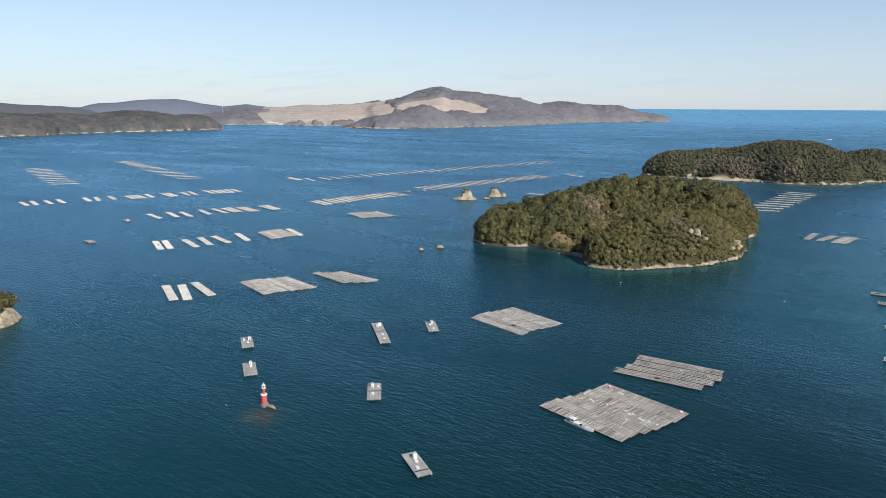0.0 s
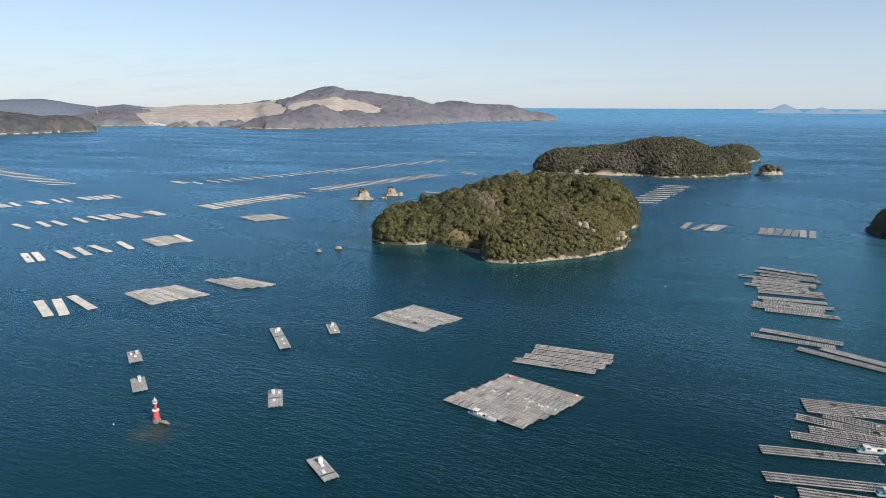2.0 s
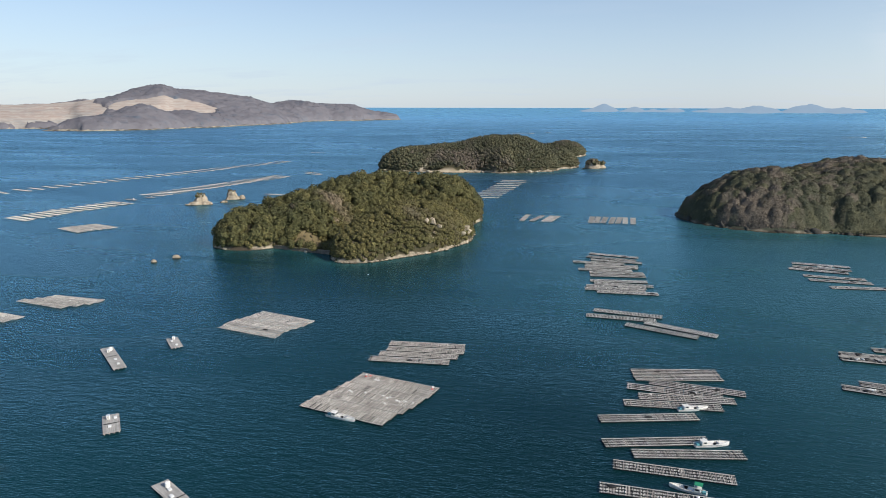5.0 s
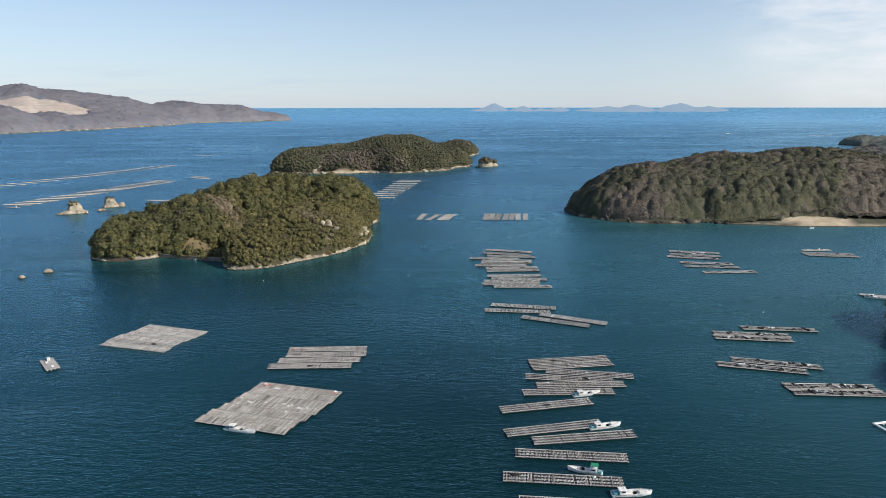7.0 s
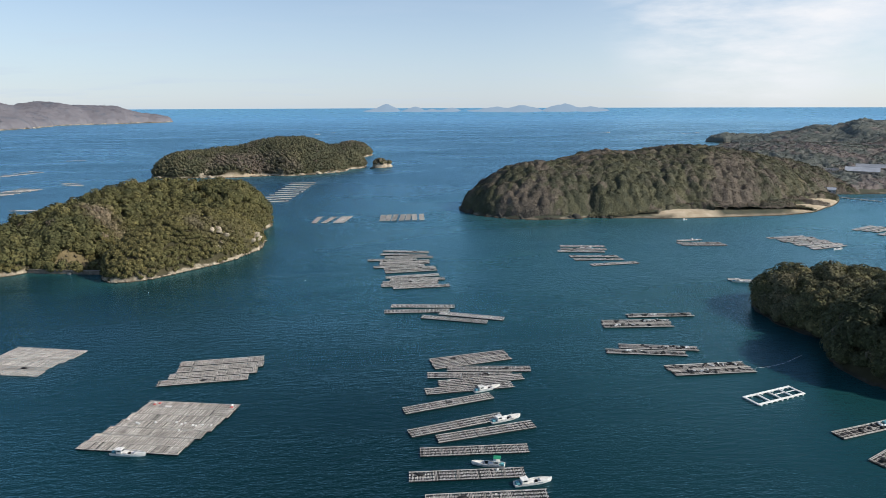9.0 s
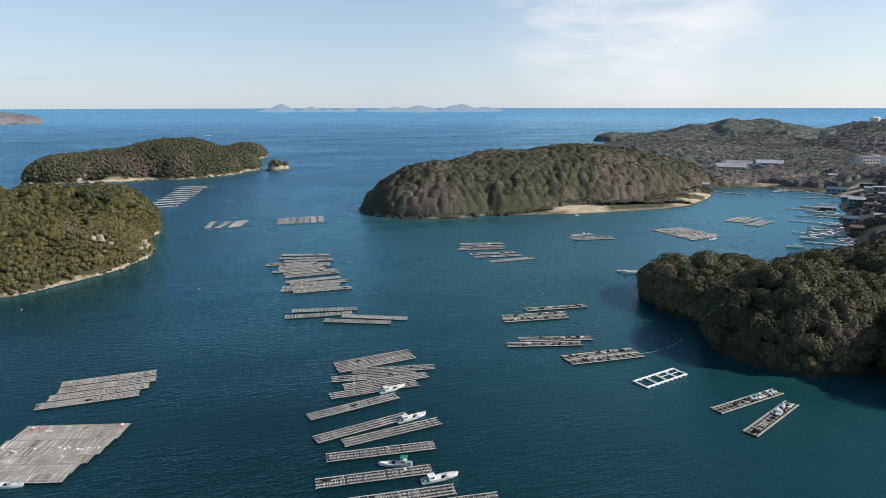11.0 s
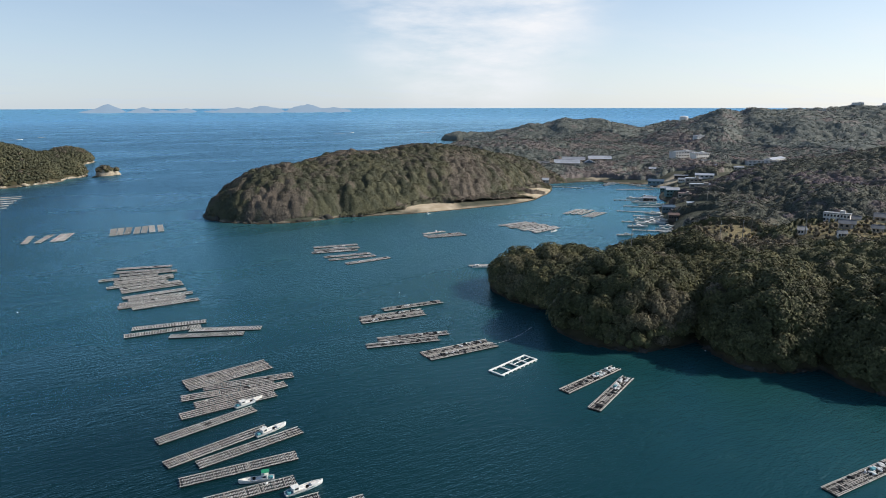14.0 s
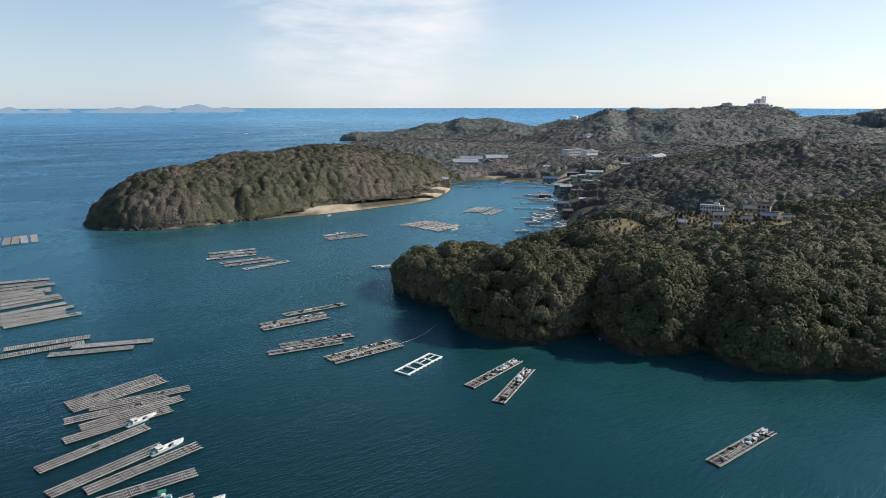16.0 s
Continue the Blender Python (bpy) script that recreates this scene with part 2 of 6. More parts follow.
def foliage_material(name, greens, bare=((0.120, 0.098, 0.060), (0.175, 0.145, 0.095)), vary=0.42):
    m, n, l, b = material(name, 0.75, spec=0.25)
    a = attribute(n, "tone")
    sep = n.new("ShaderNodeSeparateColor")
    l.new(a.outputs["Color"], sep.inputs[0])
    c = ramp(n, l, sep.outputs[0], [(0.0, greens[0]), (0.5, greens[1]), (0.82, greens[2]), (1.0, greens[3])])
    br = mix(n, l, sep.outputs[0], bare[0], bare[1])
    c = mix(n, l, sep.outputs[1], c, br)
    v = n.new("ShaderNodeHueSaturation")
    p = position(n)
    leafy = noise_tex(n, l, p, 0.9, 4.0, 0.7)
    l.new(math_node(n, l, "MULTIPLY", maprange(n, l, sep.outputs[2], 0, 1, 1 - vary, 1 + vary), maprange(n, l, leafy, 0.25, 0.75, 1 - vary * 0.8, 1 + vary * 0.8)), v.inputs["Value"])
    l.new(c, v.inputs["Color"])
    l.new(v.outputs[0], b.inputs["Base Color"])
    bump(n, l, b, leafy, 0.9, 0.9)
    return m


def plain(name, col, rough=0.6, metal=0.0, vary=0.12, scale=1.2):
    return mottled(name, tuple(v * (1 - vary) for v in col), tuple(min(1, v * (1 + vary)) for v in col), scale, rough, metal, 0.08, 12.0, 0.1)


M_SEA = water_material()
M_LAND = land_material("island_ground", rock_top=2.0, rock=((0.17, 0.135, 0.095), (0.42, 0.355, 0.26)), sand=((0.11, 0.088, 0.045), (0.21, 0.165, 0.09)))
M_LAND_OUTER = land_material("outer_island_ground", rock_top=2.0, rock=((0.17, 0.14, 0.10), (0.45, 0.39, 0.30)))
M_ROCK = land_material("bare_rock", rock_top=30.0, rock=((0.15, 0.115, 0.075), (0.50, 0.425, 0.32)), dark=0.58)
# dark rock foot, its colour lowered further for shade under overhanging trees
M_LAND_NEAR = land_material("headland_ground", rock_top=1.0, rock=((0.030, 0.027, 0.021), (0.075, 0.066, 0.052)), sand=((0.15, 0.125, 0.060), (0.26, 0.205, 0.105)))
M_LAND_FAR = land_material("far_hill_ground", soil=((0.050, 0.056, 0.038), (0.105, 0.100, 0.068)), rock_top=1.3, rock=((0.10, 0.085, 0.06), (0.26, 0.22, 0.16)))
# soil tinted blue-grey, distance haze mixed into the colour
M_MOUNT = land_material("hazed_mountain_ground", soil=((0.088, 0.100, 0.112), (0.125, 0.126, 0.134)), rock_top=4.5, bare=3.0, sand=((0.40, 0.315, 0.265), (0.54, 0.475, 0.405)), sand_scale=0.012)
M_FOREST = foliage_material("evergreen_leaves", [(0.062, 0.064, 0.028), (0.111, 0.107, 0.046), (0.174, 0.153, 0.066), (0.251, 0.199, 0.088)])
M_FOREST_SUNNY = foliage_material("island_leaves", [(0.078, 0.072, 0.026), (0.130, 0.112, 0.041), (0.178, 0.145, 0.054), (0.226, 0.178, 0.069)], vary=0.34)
M_FOREST_ISLE = foliage_material("broad_leaves", [(0.070, 0.072, 0.029), (0.120, 0.109, 0.041), (0.177, 0.146, 0.054), (0.239, 0.185, 0.071)], ((0.166, 0.129, 0.083), (0.228, 0.179, 0.119)), 0.36)
M_FOREST_MID = foliage_material("hillside_leaves", [(0.066, 0.068, 0.040), (0.100, 0.096, 0.051), (0.143, 0.122, 0.068), (0.190, 0.151, 0.089)], ((0.132, 0.107, 0.080), (0.190, 0.152, 0.114)), 0.50)
# next three: greens paled and greyed, with distance haze painted in
M_FOREST_HILL = foliage_material("village_leaves_hazed", [(0.084, 0.088, 0.066), (0.113, 0.114, 0.081), (0.152, 0.139, 0.099), (0.198, 0.169, 0.120)], ((0.164, 0.129, 0.124), (0.228, 0.179, 0.167)), 0.26)
M_FOREST_FAR = foliage_material("far_leaves_hazed", [(0.108, 0.121, 0.105), (0.143, 0.151, 0.126), (0.168, 0.162, 0.131), (0.197, 0.176, 0.141)], ((0.168, 0.140, 0.125), (0.208, 0.166, 0.147)), 0.18)
M_FOREST_SHORE = foliage_material("far_shore_leaves_hazed", [(0.062, 0.068, 0.068), (0.084, 0.087, 0.085), (0.109, 0.104, 0.098), (0.134, 0.120, 0.109)], ((0.116, 0.097, 0.093), (0.142, 0.117, 0.111)), 0.35)
# mountain brush greyed and blued in colour for the haze before it
M_FOREST_MOUNT_HAZED = foliage_material("brushwood", [(0.093, 0.110, 0.135), (0.123, 0.135, 0.158), (0.146, 0.150, 0.168), (0.165, 0.164, 0.177)], ((0.151, 0.142, 0.154), (0.176, 0.164, 0.173)), 0.22)
M_BLEACHED = mottled("bleached_bamboo", (0.58, 0.54, 0.47), (0.84, 0.79, 0.71), 0.25, 0.85, random_by=0.14)
M_BAMBOO = mottled("weathered_bamboo", (0.42, 0.40, 0.37), (0.84, 0.82, 0.78), 0.4, 0.85, random_by=0.25)
M_BAMBOO_GREY = mottled("grey_brown_bamboo", (0.32, 0.29, 0.255), (0.60, 0.555, 0.50), 0.3, 0.85, random_by=0.35)
# dark rock, painted darker still to carry the shade below the trees
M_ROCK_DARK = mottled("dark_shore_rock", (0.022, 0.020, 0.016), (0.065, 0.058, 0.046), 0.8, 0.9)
M_WALL_R = mottled("dark_brown_boards", (0.055, 0.042, 0.034), (0.12, 0.095, 0.078), 0.6, 0.85, random_by=0.2)
M_WALL_B = mottled("blue_siding", (0.10, 0.16, 0.19), (0.16, 0.23, 0.26), 0.3, 0.6)
M_BEAM = mottled("bleached_log", (0.38, 0.35, 0.31), (0.62, 0.59, 0.54), 0.5, 0.85, random_by=0.15)
M_DECK = mottled("grey_planks", (0.33, 0.31, 0.28), (0.48, 0.45, 0.41), 0.5, 0.85, random_by=0.12)
M_DARK = mottled("wet_dark_float", (0.005, 0.005, 0.005), (0.016, 0.015, 0.013), 1.5, 0.7)
M_WHITE = plain("white_paint", (0.80, 0.77, 0.71), 0.45)
M_FOAM = plain("white_foam_float", (0.74, 0.73, 0.70), 0.7)
M_RED = plain("red_paint", (0.60, 0.085, 0.075), 0.5)
M_CONC = mottled("concrete", (0.20, 0.185, 0.16), (0.34, 0.32, 0.28), 0.4, 0.9)
M_BARK = mottled("bark", (0.07, 0.055, 0.04), (0.13, 0.105, 0.08), 0.6, 0.9)
M_SEAWALL = mottled("weathered_seawall", (0.13, 0.105, 0.08), (0.27, 0.225, 0.18), 0.5, 0.9)
M_GLASS = plain("dark_glass", (0.02, 0.03, 0.035), 0.08)
M_TEAL = plain("teal_deck_paint", (0.10, 0.30, 0.34), 0.6)
M_GREEN = plain("green_canopy", (0.02, 0.25, 0.12), 0.6)
M_METAL = plain("grey_metal", (0.45, 0.46, 0.47), 0.4, 0.7)
M_ROOF = mottled("grey_roof", (0.12, 0.125, 0.13), (0.22, 0.225, 0.23), 0.4, 0.7)
M_ROOF_L = mottled("pale_metal_roof", (0.45, 0.47, 0.50), (0.62, 0.64, 0.67), 0.2, 0.45, random_by=0.15)
M_ROOF_M = mottled("weathered_metal_roof", (0.30, 0.31, 0.33), (0.48, 0.49, 0.51), 0.15, 0.5, random_by=0.15)
M_WALL_G = mottled("teal_siding", (0.10, 0.19, 0.19), (0.17, 0.28, 0.27), 0.3, 0.6)
M_ROOF_B = mottled("blue_roof", (0.07, 0.11, 0.15), (0.12, 0.17, 0.22), 0.3, 0.5)
M_ROOF_R = mottled("brown_roof", (0.15, 0.095, 0.08), (0.24, 0.16, 0.13), 0.4, 0.7)
M_WALL = mottled("white_plaster", (0.62, 0.60, 0.56), (0.80, 0.78, 0.74), 0.3, 0.8, random_by=0.12)
M_WALL_T = mottled("tan_siding", (0.34, 0.29, 0.23), (0.46, 0.40, 0.33), 0.4, 0.8, random_by=0.2)


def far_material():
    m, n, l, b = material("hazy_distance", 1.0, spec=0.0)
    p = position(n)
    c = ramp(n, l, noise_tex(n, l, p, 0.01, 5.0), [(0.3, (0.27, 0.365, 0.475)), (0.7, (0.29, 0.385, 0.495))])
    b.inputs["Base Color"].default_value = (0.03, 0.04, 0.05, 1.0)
    # haze over the far islands, put in as a pale blue glow
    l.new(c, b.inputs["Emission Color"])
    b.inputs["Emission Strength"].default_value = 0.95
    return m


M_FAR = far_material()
# blue of this soil is painted air haze, not the ground's own
M_BLUE_HAZED = land_material("hazed_range_ground", soil=((0.104, 0.126, 0.162), (0.150, 0.162, 0.196)), rock_top=2.0, bare=3.0)

# ---- mesh helpers ----
rng = np.random.default_rng(7)


def mesh_of(name, verts, faces, mat, smooth=False):
    me = bpy.data.meshes.new(name)
    me.from_pydata([tuple(v) for v in verts], [], [tuple(f) for f in faces])
    me.materials.append(mat)
    if smooth:
        me.polygons.foreach_set("use_smooth", [True] * len(me.polygons))
    return me


def from_bm(name, bm, mat, smooth=False):
    me = bpy.data.meshes.new(name)
    bm.to_mesh(me)
    bm.free()
    me.materials.append(mat)
    if smooth:
        me.polygons.foreach_set("use_smooth", [True] * len(me.polygons))
    return me


def part(name, data, mat, parent, label="", m=None):
    """Links a mesh, or a bmesh, as one object under a thing or part."""
    if isinstance(data, bmesh.types.BMesh):
        data = from_bm(name, data, mat)
    ob = new(name, data)
    ob.parent = parent
    if m is not None:
        ob.matrix_basis = m
    if label:
        ob["label"] = label
    return ob


def thing(name, x, y, z, turn, label, category, group="", kind=""):
    ob = new(name)
    ob.empty_display_size = 0.5
    ob.matrix_basis = pose(x, y, z, 0, 0, turn)
    return tagged(ob, label, category, group, kind)


def box(bm, x, y, z, sx, sy, sz, rz=0.0, bevel=0.0, rx=0.0, ry=0.0):
    made = bmesh.ops.create_cube(bm, size=1.0, matrix=pose(x, y, z, rx, ry, rz) @ Matrix.Diagonal((sx, sy, sz, 1)))
    if bevel:
        vs = set(made["verts"])
        bmesh.ops.bevel(bm, geom=[e for e in bm.edges if e.verts[0] in vs], offset=bevel, segments=1, affect="EDGES", profile=0.5)
    return bm


def tube(bm, a, b, r0, r1=None, seg=8):
    a, b = Vector(a), Vector(b)
    r1 = r0 if r1 is None else r1
    q = (b - a).to_track_quat("Z", "Y").to_matrix().to_4x4()
    bmesh.ops.create_cone(bm, cap_ends=True, segments=seg, radius1=r0, radius2=max(r1, 0.001), depth=(b - a).length,
                          matrix=Matrix.Translation((a + b) / 2) @ q)
    return bm


def lathe(profile, seg=24):
    bm = bmesh.new()
    rings = [[bm.verts.new((r * math.cos(2 * math.pi * k / seg), r * math.sin(2 * math.pi * k / seg), z)) for k in range(seg)] for r, z in profile]
    for a, b in zip(rings, rings[1:]):
        for k in range(seg):
            bm.faces.new((a[k], a[(k + 1) % seg], b[(k + 1) % seg], b[k]))
    bm.faces.new(rings[0][::-1])
    bm.faces.new(rings[-1])
    return bm


def vnoise(x, y, seed=0):
    """Smooth value noise, 0 to 1, for whole arrays."""
    xi, yi = np.floor(x).astype(np.int64), np.floor(y).astype(np.int64)
    fx, fy = x - xi, y - yi
    fx, fy = fx * fx * (3 - 2 * fx), fy * fy * (3 - 2 * fy)

    def h(i, j):
        v = (i * 374761393 + j * 668265263 + seed * 1442695041) & 0xFFFFFFFF
        v = ((v ^ (v >> 13)) * 1274126177) & 0xFFFFFFFF
        return ((v ^ (v >> 16)) & 0xFFFF) / 65535.0

    return (h(xi, yi) * (1 - fx) + h(xi + 1, yi) * fx) * (1 - fy) + (h(xi, yi + 1) * (1 - fx) + h(xi + 1, yi + 1) * fx) * fy


def fbm(x, y, seed=0, octaves=4):
    return sum(vnoise(x * 2**k, y * 2**k, seed + k) * 0.5**k for k in range(octaves)) / sum(0.5**k for k in range(octaves))


class Land:
    """Ground made of hills (x, y, radius, radius, turn, height, steepness) that run into one another."""

    def __init__(self, hills, seed=1, wobble=0.16, scale=30.0, relief=2.0, crests=()):
        self.crests, self.dips = crests, ()
        self.hills, self.seed, self.wobble, self.scale, self.relief, self.grain, self.folds = hills, seed, wobble, scale, relief, max(22.0, scale * 0.7), None

    def level(self, x, y):
        x, y = np.asarray(x, float), np.asarray(y, float)
        total, off = np.zeros_like(x), np.full_like(x, 1e9)
        wob = (fbm(x / self.scale, y / self.scale, self.seed) - 0.5) * 2 * self.wobble
        for cx, cy, rx, ry, turn, h, steep in self.hills:
            c, s = math.cos(radians(turn)), math.sin(radians(turn))
            u, v = ((x - cx) * c + (y - cy) * s) / rx, ((y - cy) * c - (x - cx) * s) / ry
            q = np.sqrt(u * u + v * v) * (1 + wob)
            total += (h * (np.clip(1 - q * q, 0, 1) ** steep if steep > 0 else np.clip(1 - q, 0, 1) ** -steep)) ** 6
            off = np.minimum(off, (q - 1) * min(rx, ry))
        for line, width, steep in self.crests:
            best, close, nearest, full = np.zeros_like(x), np.full_like(x, 1e9), np.full_like(x, 1e9), 0.6 * max(p[2] for p in line)
            for (ax, ay, ah), (bx, by, bh) in zip(line, line[1:]):
                ux, uy = bx - ax, by - ay
                t = np.clip(((x - ax) * ux + (y - ay) * uy) / (ux * ux + uy * uy), 0, 1)
                h = ah + (bh - ah) * t
                wide = width * (0.15 + 0.85 * np.minimum(1, h / full))
                away = np.hypot(x - ax - t * ux, y - ay - t * uy)
                q = away / wide * (1 + wob)
                near = away < nearest
                best = np.where(near, h * np.clip(1 - q * q, 0, 1) ** steep, best)
                nearest = np.where(near, away, nearest)
                close = np.minimum(close, (q - 1) * wide)
            total = np.maximum(total, best**6)
            off = np.minimum(off, close)
        z = total ** (1 / 6)
        z = z + np.where(z > 2, (fbm(x / self.grain, y / self.grain, self.seed + 9) - 0.5) * 2 * self.relief * np.clip(z / 12, 0, 1), 0)
        for cx, cy, rx, ry, turn, deep in self.dips:
            c, s = math.cos(radians(turn)), math.sin(radians(turn))
            u, v = ((x - cx) * c + (y - cy) * s) / rx, ((y - cy) * c - (x - cx) * s) / ry
            z = np.where(z > 1, np.maximum(z - deep * np.exp(-u * u - v * v), 1), z)
        if self.folds:
            z = z + (fbm(x / 130.0, y / 130.0, self.seed + 50, 3) - 0.62) * 2 * self.folds[0] * np.clip((x - self.folds[1]) / 150, 0, 1) * np.clip(z / 40, 0, 1)
        return np.where(off > 0, -np.clip(off * 0.35, 0, 4) - 0.3, np.maximum(z, 0.15)), off

    def z(self, x, y):
        return float(self.level(np.array([x]), np.array([y]))[0][0])


def crest(rows, width, steep=1.0):
    """A ridge line from rows of bearing in degrees, distance and height."""
    return [(d * math.sin(radians(b)), d * math.cos(radians(b)), h) for b, d, h in rows], width, steep


def bare_ground(x, y, patches, z=None):
    """How bare the ground is, 0 to 1, from patches: centre, radii, turn and the height up to which they reach."""
    bare = np.zeros_like(x)
    for cx, cy, rx, ry, turn, top in patches:
        c, s = math.cos(radians(turn)), math.sin(radians(turn))
        u, v = ((x - cx) * c + (y - cy) * s) / rx, ((y - cy) * c - (x - cx) * s) / ry
        p = np.clip((1.15 - np.sqrt(u * u + v * v) - 0.3 * fbm(x / ry * 3, y / ry * 3, 5)) * 6, 0, 1)
        bare = np.maximum(bare, p if z is None else p * (z < top))
    return bare


def land_mesh(name, land, x0, x1, y0, y1, step, mat, label, category="island", mask=None, patches=()):
    xs, ys = np.arange(x0, x1 + step, step), np.arange(y0, y1 + step, step)
    gx, gy = np.meshgrid(xs, ys)
    z, off = land.level(gx, gy)
    if mask is not None:
        z = np.where(mask(gx, gy), z, -4.0)
    nx = len(xs)
    idx = np.arange(gx.size).reshape(gx.shape)
    quads = np.stack([idx[:-1, :-1], idx[:-1, 1:], idx[1:, 1:], idx[1:, :-1]], -1).reshape(-1, 4)
    quads = quads[(z.ravel()[quads] > -1.2).any(1)]
    used, inv = np.unique(quads, return_inverse=True)
    verts = np.stack([gx.ravel(), gy.ravel(), z.ravel()], -1)[used]
    me = mesh_of(name, verts, inv.reshape(-1, 4), mat, True)
    bare = bare_ground(verts[:, 0], verts[:, 1], patches, verts[:, 2])
    me.attributes.new("bare", "FLOAT", "POINT").data.foreach_set("value", bare.astype(np.float32))
    ob = new(name, me)
    return tagged(ob, label, category, kind="structure")


ico = bmesh.new()
bmesh.ops.create_icosphere(ico, subdivisions=1, radius=1.0)
ico.verts.index_update()
BALL, BALL_F = np.array([v.co[:] for v in ico.verts]), np.array([[v.index for v in f.verts] for f in ico.faces])
ico.free()


def forest(name, land, x0, x1, y0, y1, step, size, leaves, mat, label, seed, low=1.6, bare=0.25, clear=(), mask=None, leaf=0.25, fill=1.0, edge=0.7, high=1e9, core=0.85, corners=4, flat=1.0, rag=0.2, lift=0.1):
    """A wood as one mesh: every crown is a lumpy cluster of many small leaf clumps round a darker core, on a trunk."""
    r = np.random.default_rng(seed)
    fine = step * 0.72
    gx, gy = np.meshgrid(np.arange(x0, x1, fine), np.arange(y0, y1, fine))
    px = gx.ravel() + r.uniform(-0.45, 0.45, gx.size) * fine
    py = gy.ravel() + r.uniform(-0.45, 0.45, gx.size) * fine
    z, off = land.level(px, py)
    # slopes carry as many trees to the metre as level ground
    steepness = np.hypot(land.level(px + 1, py)[0] - z, land.level(px, py + 1)[0] - z)
    keep = (z > low) & (z < high) & (r.random(px.size) < fill * np.minimum(1, 0.5 * np.sqrt(1 + steepness**2)))
    for cx, cy, rx, ry in clear:
        keep &= ((px - cx) / rx) ** 2 + ((py - cy) / ry) ** 2 > 0.8 + 0.4 * vnoise(px / 9, py / 9, 3)
    if mask is not None:
        keep &= mask(px, py)
    px, py, z = px[keep], py[keep], z[keep]
    n = len(px)
    grow = 0.62 + 0.55 * fbm(px / 17.0, py / 17.0, seed + 5) + r.uniform(-0.12, 0.3, n)
    grow *= np.clip(edge + z / 14, edge, 1.0)
    R = size * grow
    kind = np.clip((fbm(px / 38.0, py / 38.0, seed + 21) - (1 - bare) + 0.28) * 6, 0, 1) * (r.random(n) < 0.93)
    kind = np.maximum(kind, (r.random(n) < bare * 0.15) * 1.0)
    tone = np.clip(fbm(px / 30.0, py / 30.0, seed + 33) * 0.9 - 0.1 + r.normal(0, 0.13, n), 0, 1)
    tall = R * r.uniform(0.8, 1.3, n) * flat
    c = np.stack([px, py, z + tall * 0.75], -1)
    k_v = len(BALL) if core else 0
    lobes = r.normal(size=(n, 7, 3))
    lobes[..., 2] = np.abs(lobes[..., 2]) * 0.8
    lobes /= np.linalg.norm(lobes, axis=-1, keepdims=True)
    inner = c[:, None] + BALL[None, :k_v] * np.stack([R, R, tall], -1)[:, None] * (core * r.uniform(0.85, 1.12, (n, k_v)))[..., None]
    d = r.normal(size=(n, leaves, 3))
    d[..., 2] = np.where(d[..., 2] < -0.35, -d[..., 2], d[..., 2])
    d /= np.linalg.norm(d, axis=-1, keepdims=True)
    close = np.einsum("nlk,nmk->nlm", d, lobes).max(-1)
    rad = 0.76 + 0.28 * np.clip((close - 0.45) / 0.5, 0, 1) ** 0.7 + r.uniform(-0.05, 0.08, (n, leaves))
    at = c[:, None] + d * rad[..., None] * np.stack([R, R, tall], -1)[:, None]
    nor = d + r.normal(0, rag, d.shape) + (0, 0, lift)
    nor /= np.linalg.norm(nor, axis=-1, keepdims=True)
    side = np.cross(nor, r.normal(size=d.shape))
    side /= np.linalg.norm(side, axis=-1, keepdims=True)
    up = np.cross(nor, side)
    s = (leaf * R[:, None] * r.uniform(0.6, 1.3, (n, leaves)))[..., None]
    k = 0.5 + 0.6 * r.random((4, n, leaves, 1))
    pts = [at - side * s * k[0], at - up * s * k[1] * 0.8, at + side * s * k[2], at + up * s * k[3] * 0.8]
    if corners == 3:
        pts = [at - side * s * k[0] - up * s * 0.5, at + side * s * k[1] - up * s * 0.4, at + up * s * k[2] + side * s * (k[3] - 0.8)]
    blade = np.stack(pts, 2)
    v = np.concatenate([inner.reshape(-1, 3), blade.reshape(-1, 3)])
    cf = (BALL_F[None] + k_v * np.arange(n)[:, None, None]).reshape(-1, 3) if core else np.zeros((0, 3), int)
    qf = np.arange(n * leaves * corners).reshape(-1, corners) + k_v * n
    loops = np.concatenate([cf.ravel(), qf.ravel()])
    sizes = np.concatenate([np.full(len(cf), 3), np.full(len(qf), corners)])
    starts = np.concatenate([[0], np.cumsum(sizes)[:-1]])
    me = bpy.data.meshes.new(name)
    me.vertices.add(len(v))
    me.vertices.foreach_set("co", v.ravel().astype(np.float32))
    me.loops.add(len(loops))
    me.loops.foreach_set("vertex_index", loops.astype(np.int32))
    me.polygons.add(len(sizes))
    me.polygons.foreach_set("loop_start", starts.astype(np.int32))
    me.update(calc_edges=True)
    me.validate()
    col = np.zeros((len(v), 4), np.float32)
    m_v = k_v * n
    col[:m_v, 0], col[:m_v, 1] = np.repeat(tone, k_v), np.repeat(kind, k_v)
    col[:m_v, 2] = 0.42
    lt = np.clip(tone[:, None] + r.normal(0, 0.08, (n, leaves)), 0, 1)
    col[m_v:, 0] = np.repeat(lt.ravel(), corners)
    col[m_v:, 1] = np.repeat(kind, leaves * corners)
    col[m_v:, 2] = np.repeat(r.random(n * leaves), corners)
    col[:, 3] = 1
    a = me.color_attributes.new("tone", "FLOAT_COLOR", "POINT")
    a.data.foreach_set("color", col.ravel())
    me.materials.append(mat)
    ob = new(name, me)
    return tagged(ob, label, "trees", kind="stuff")


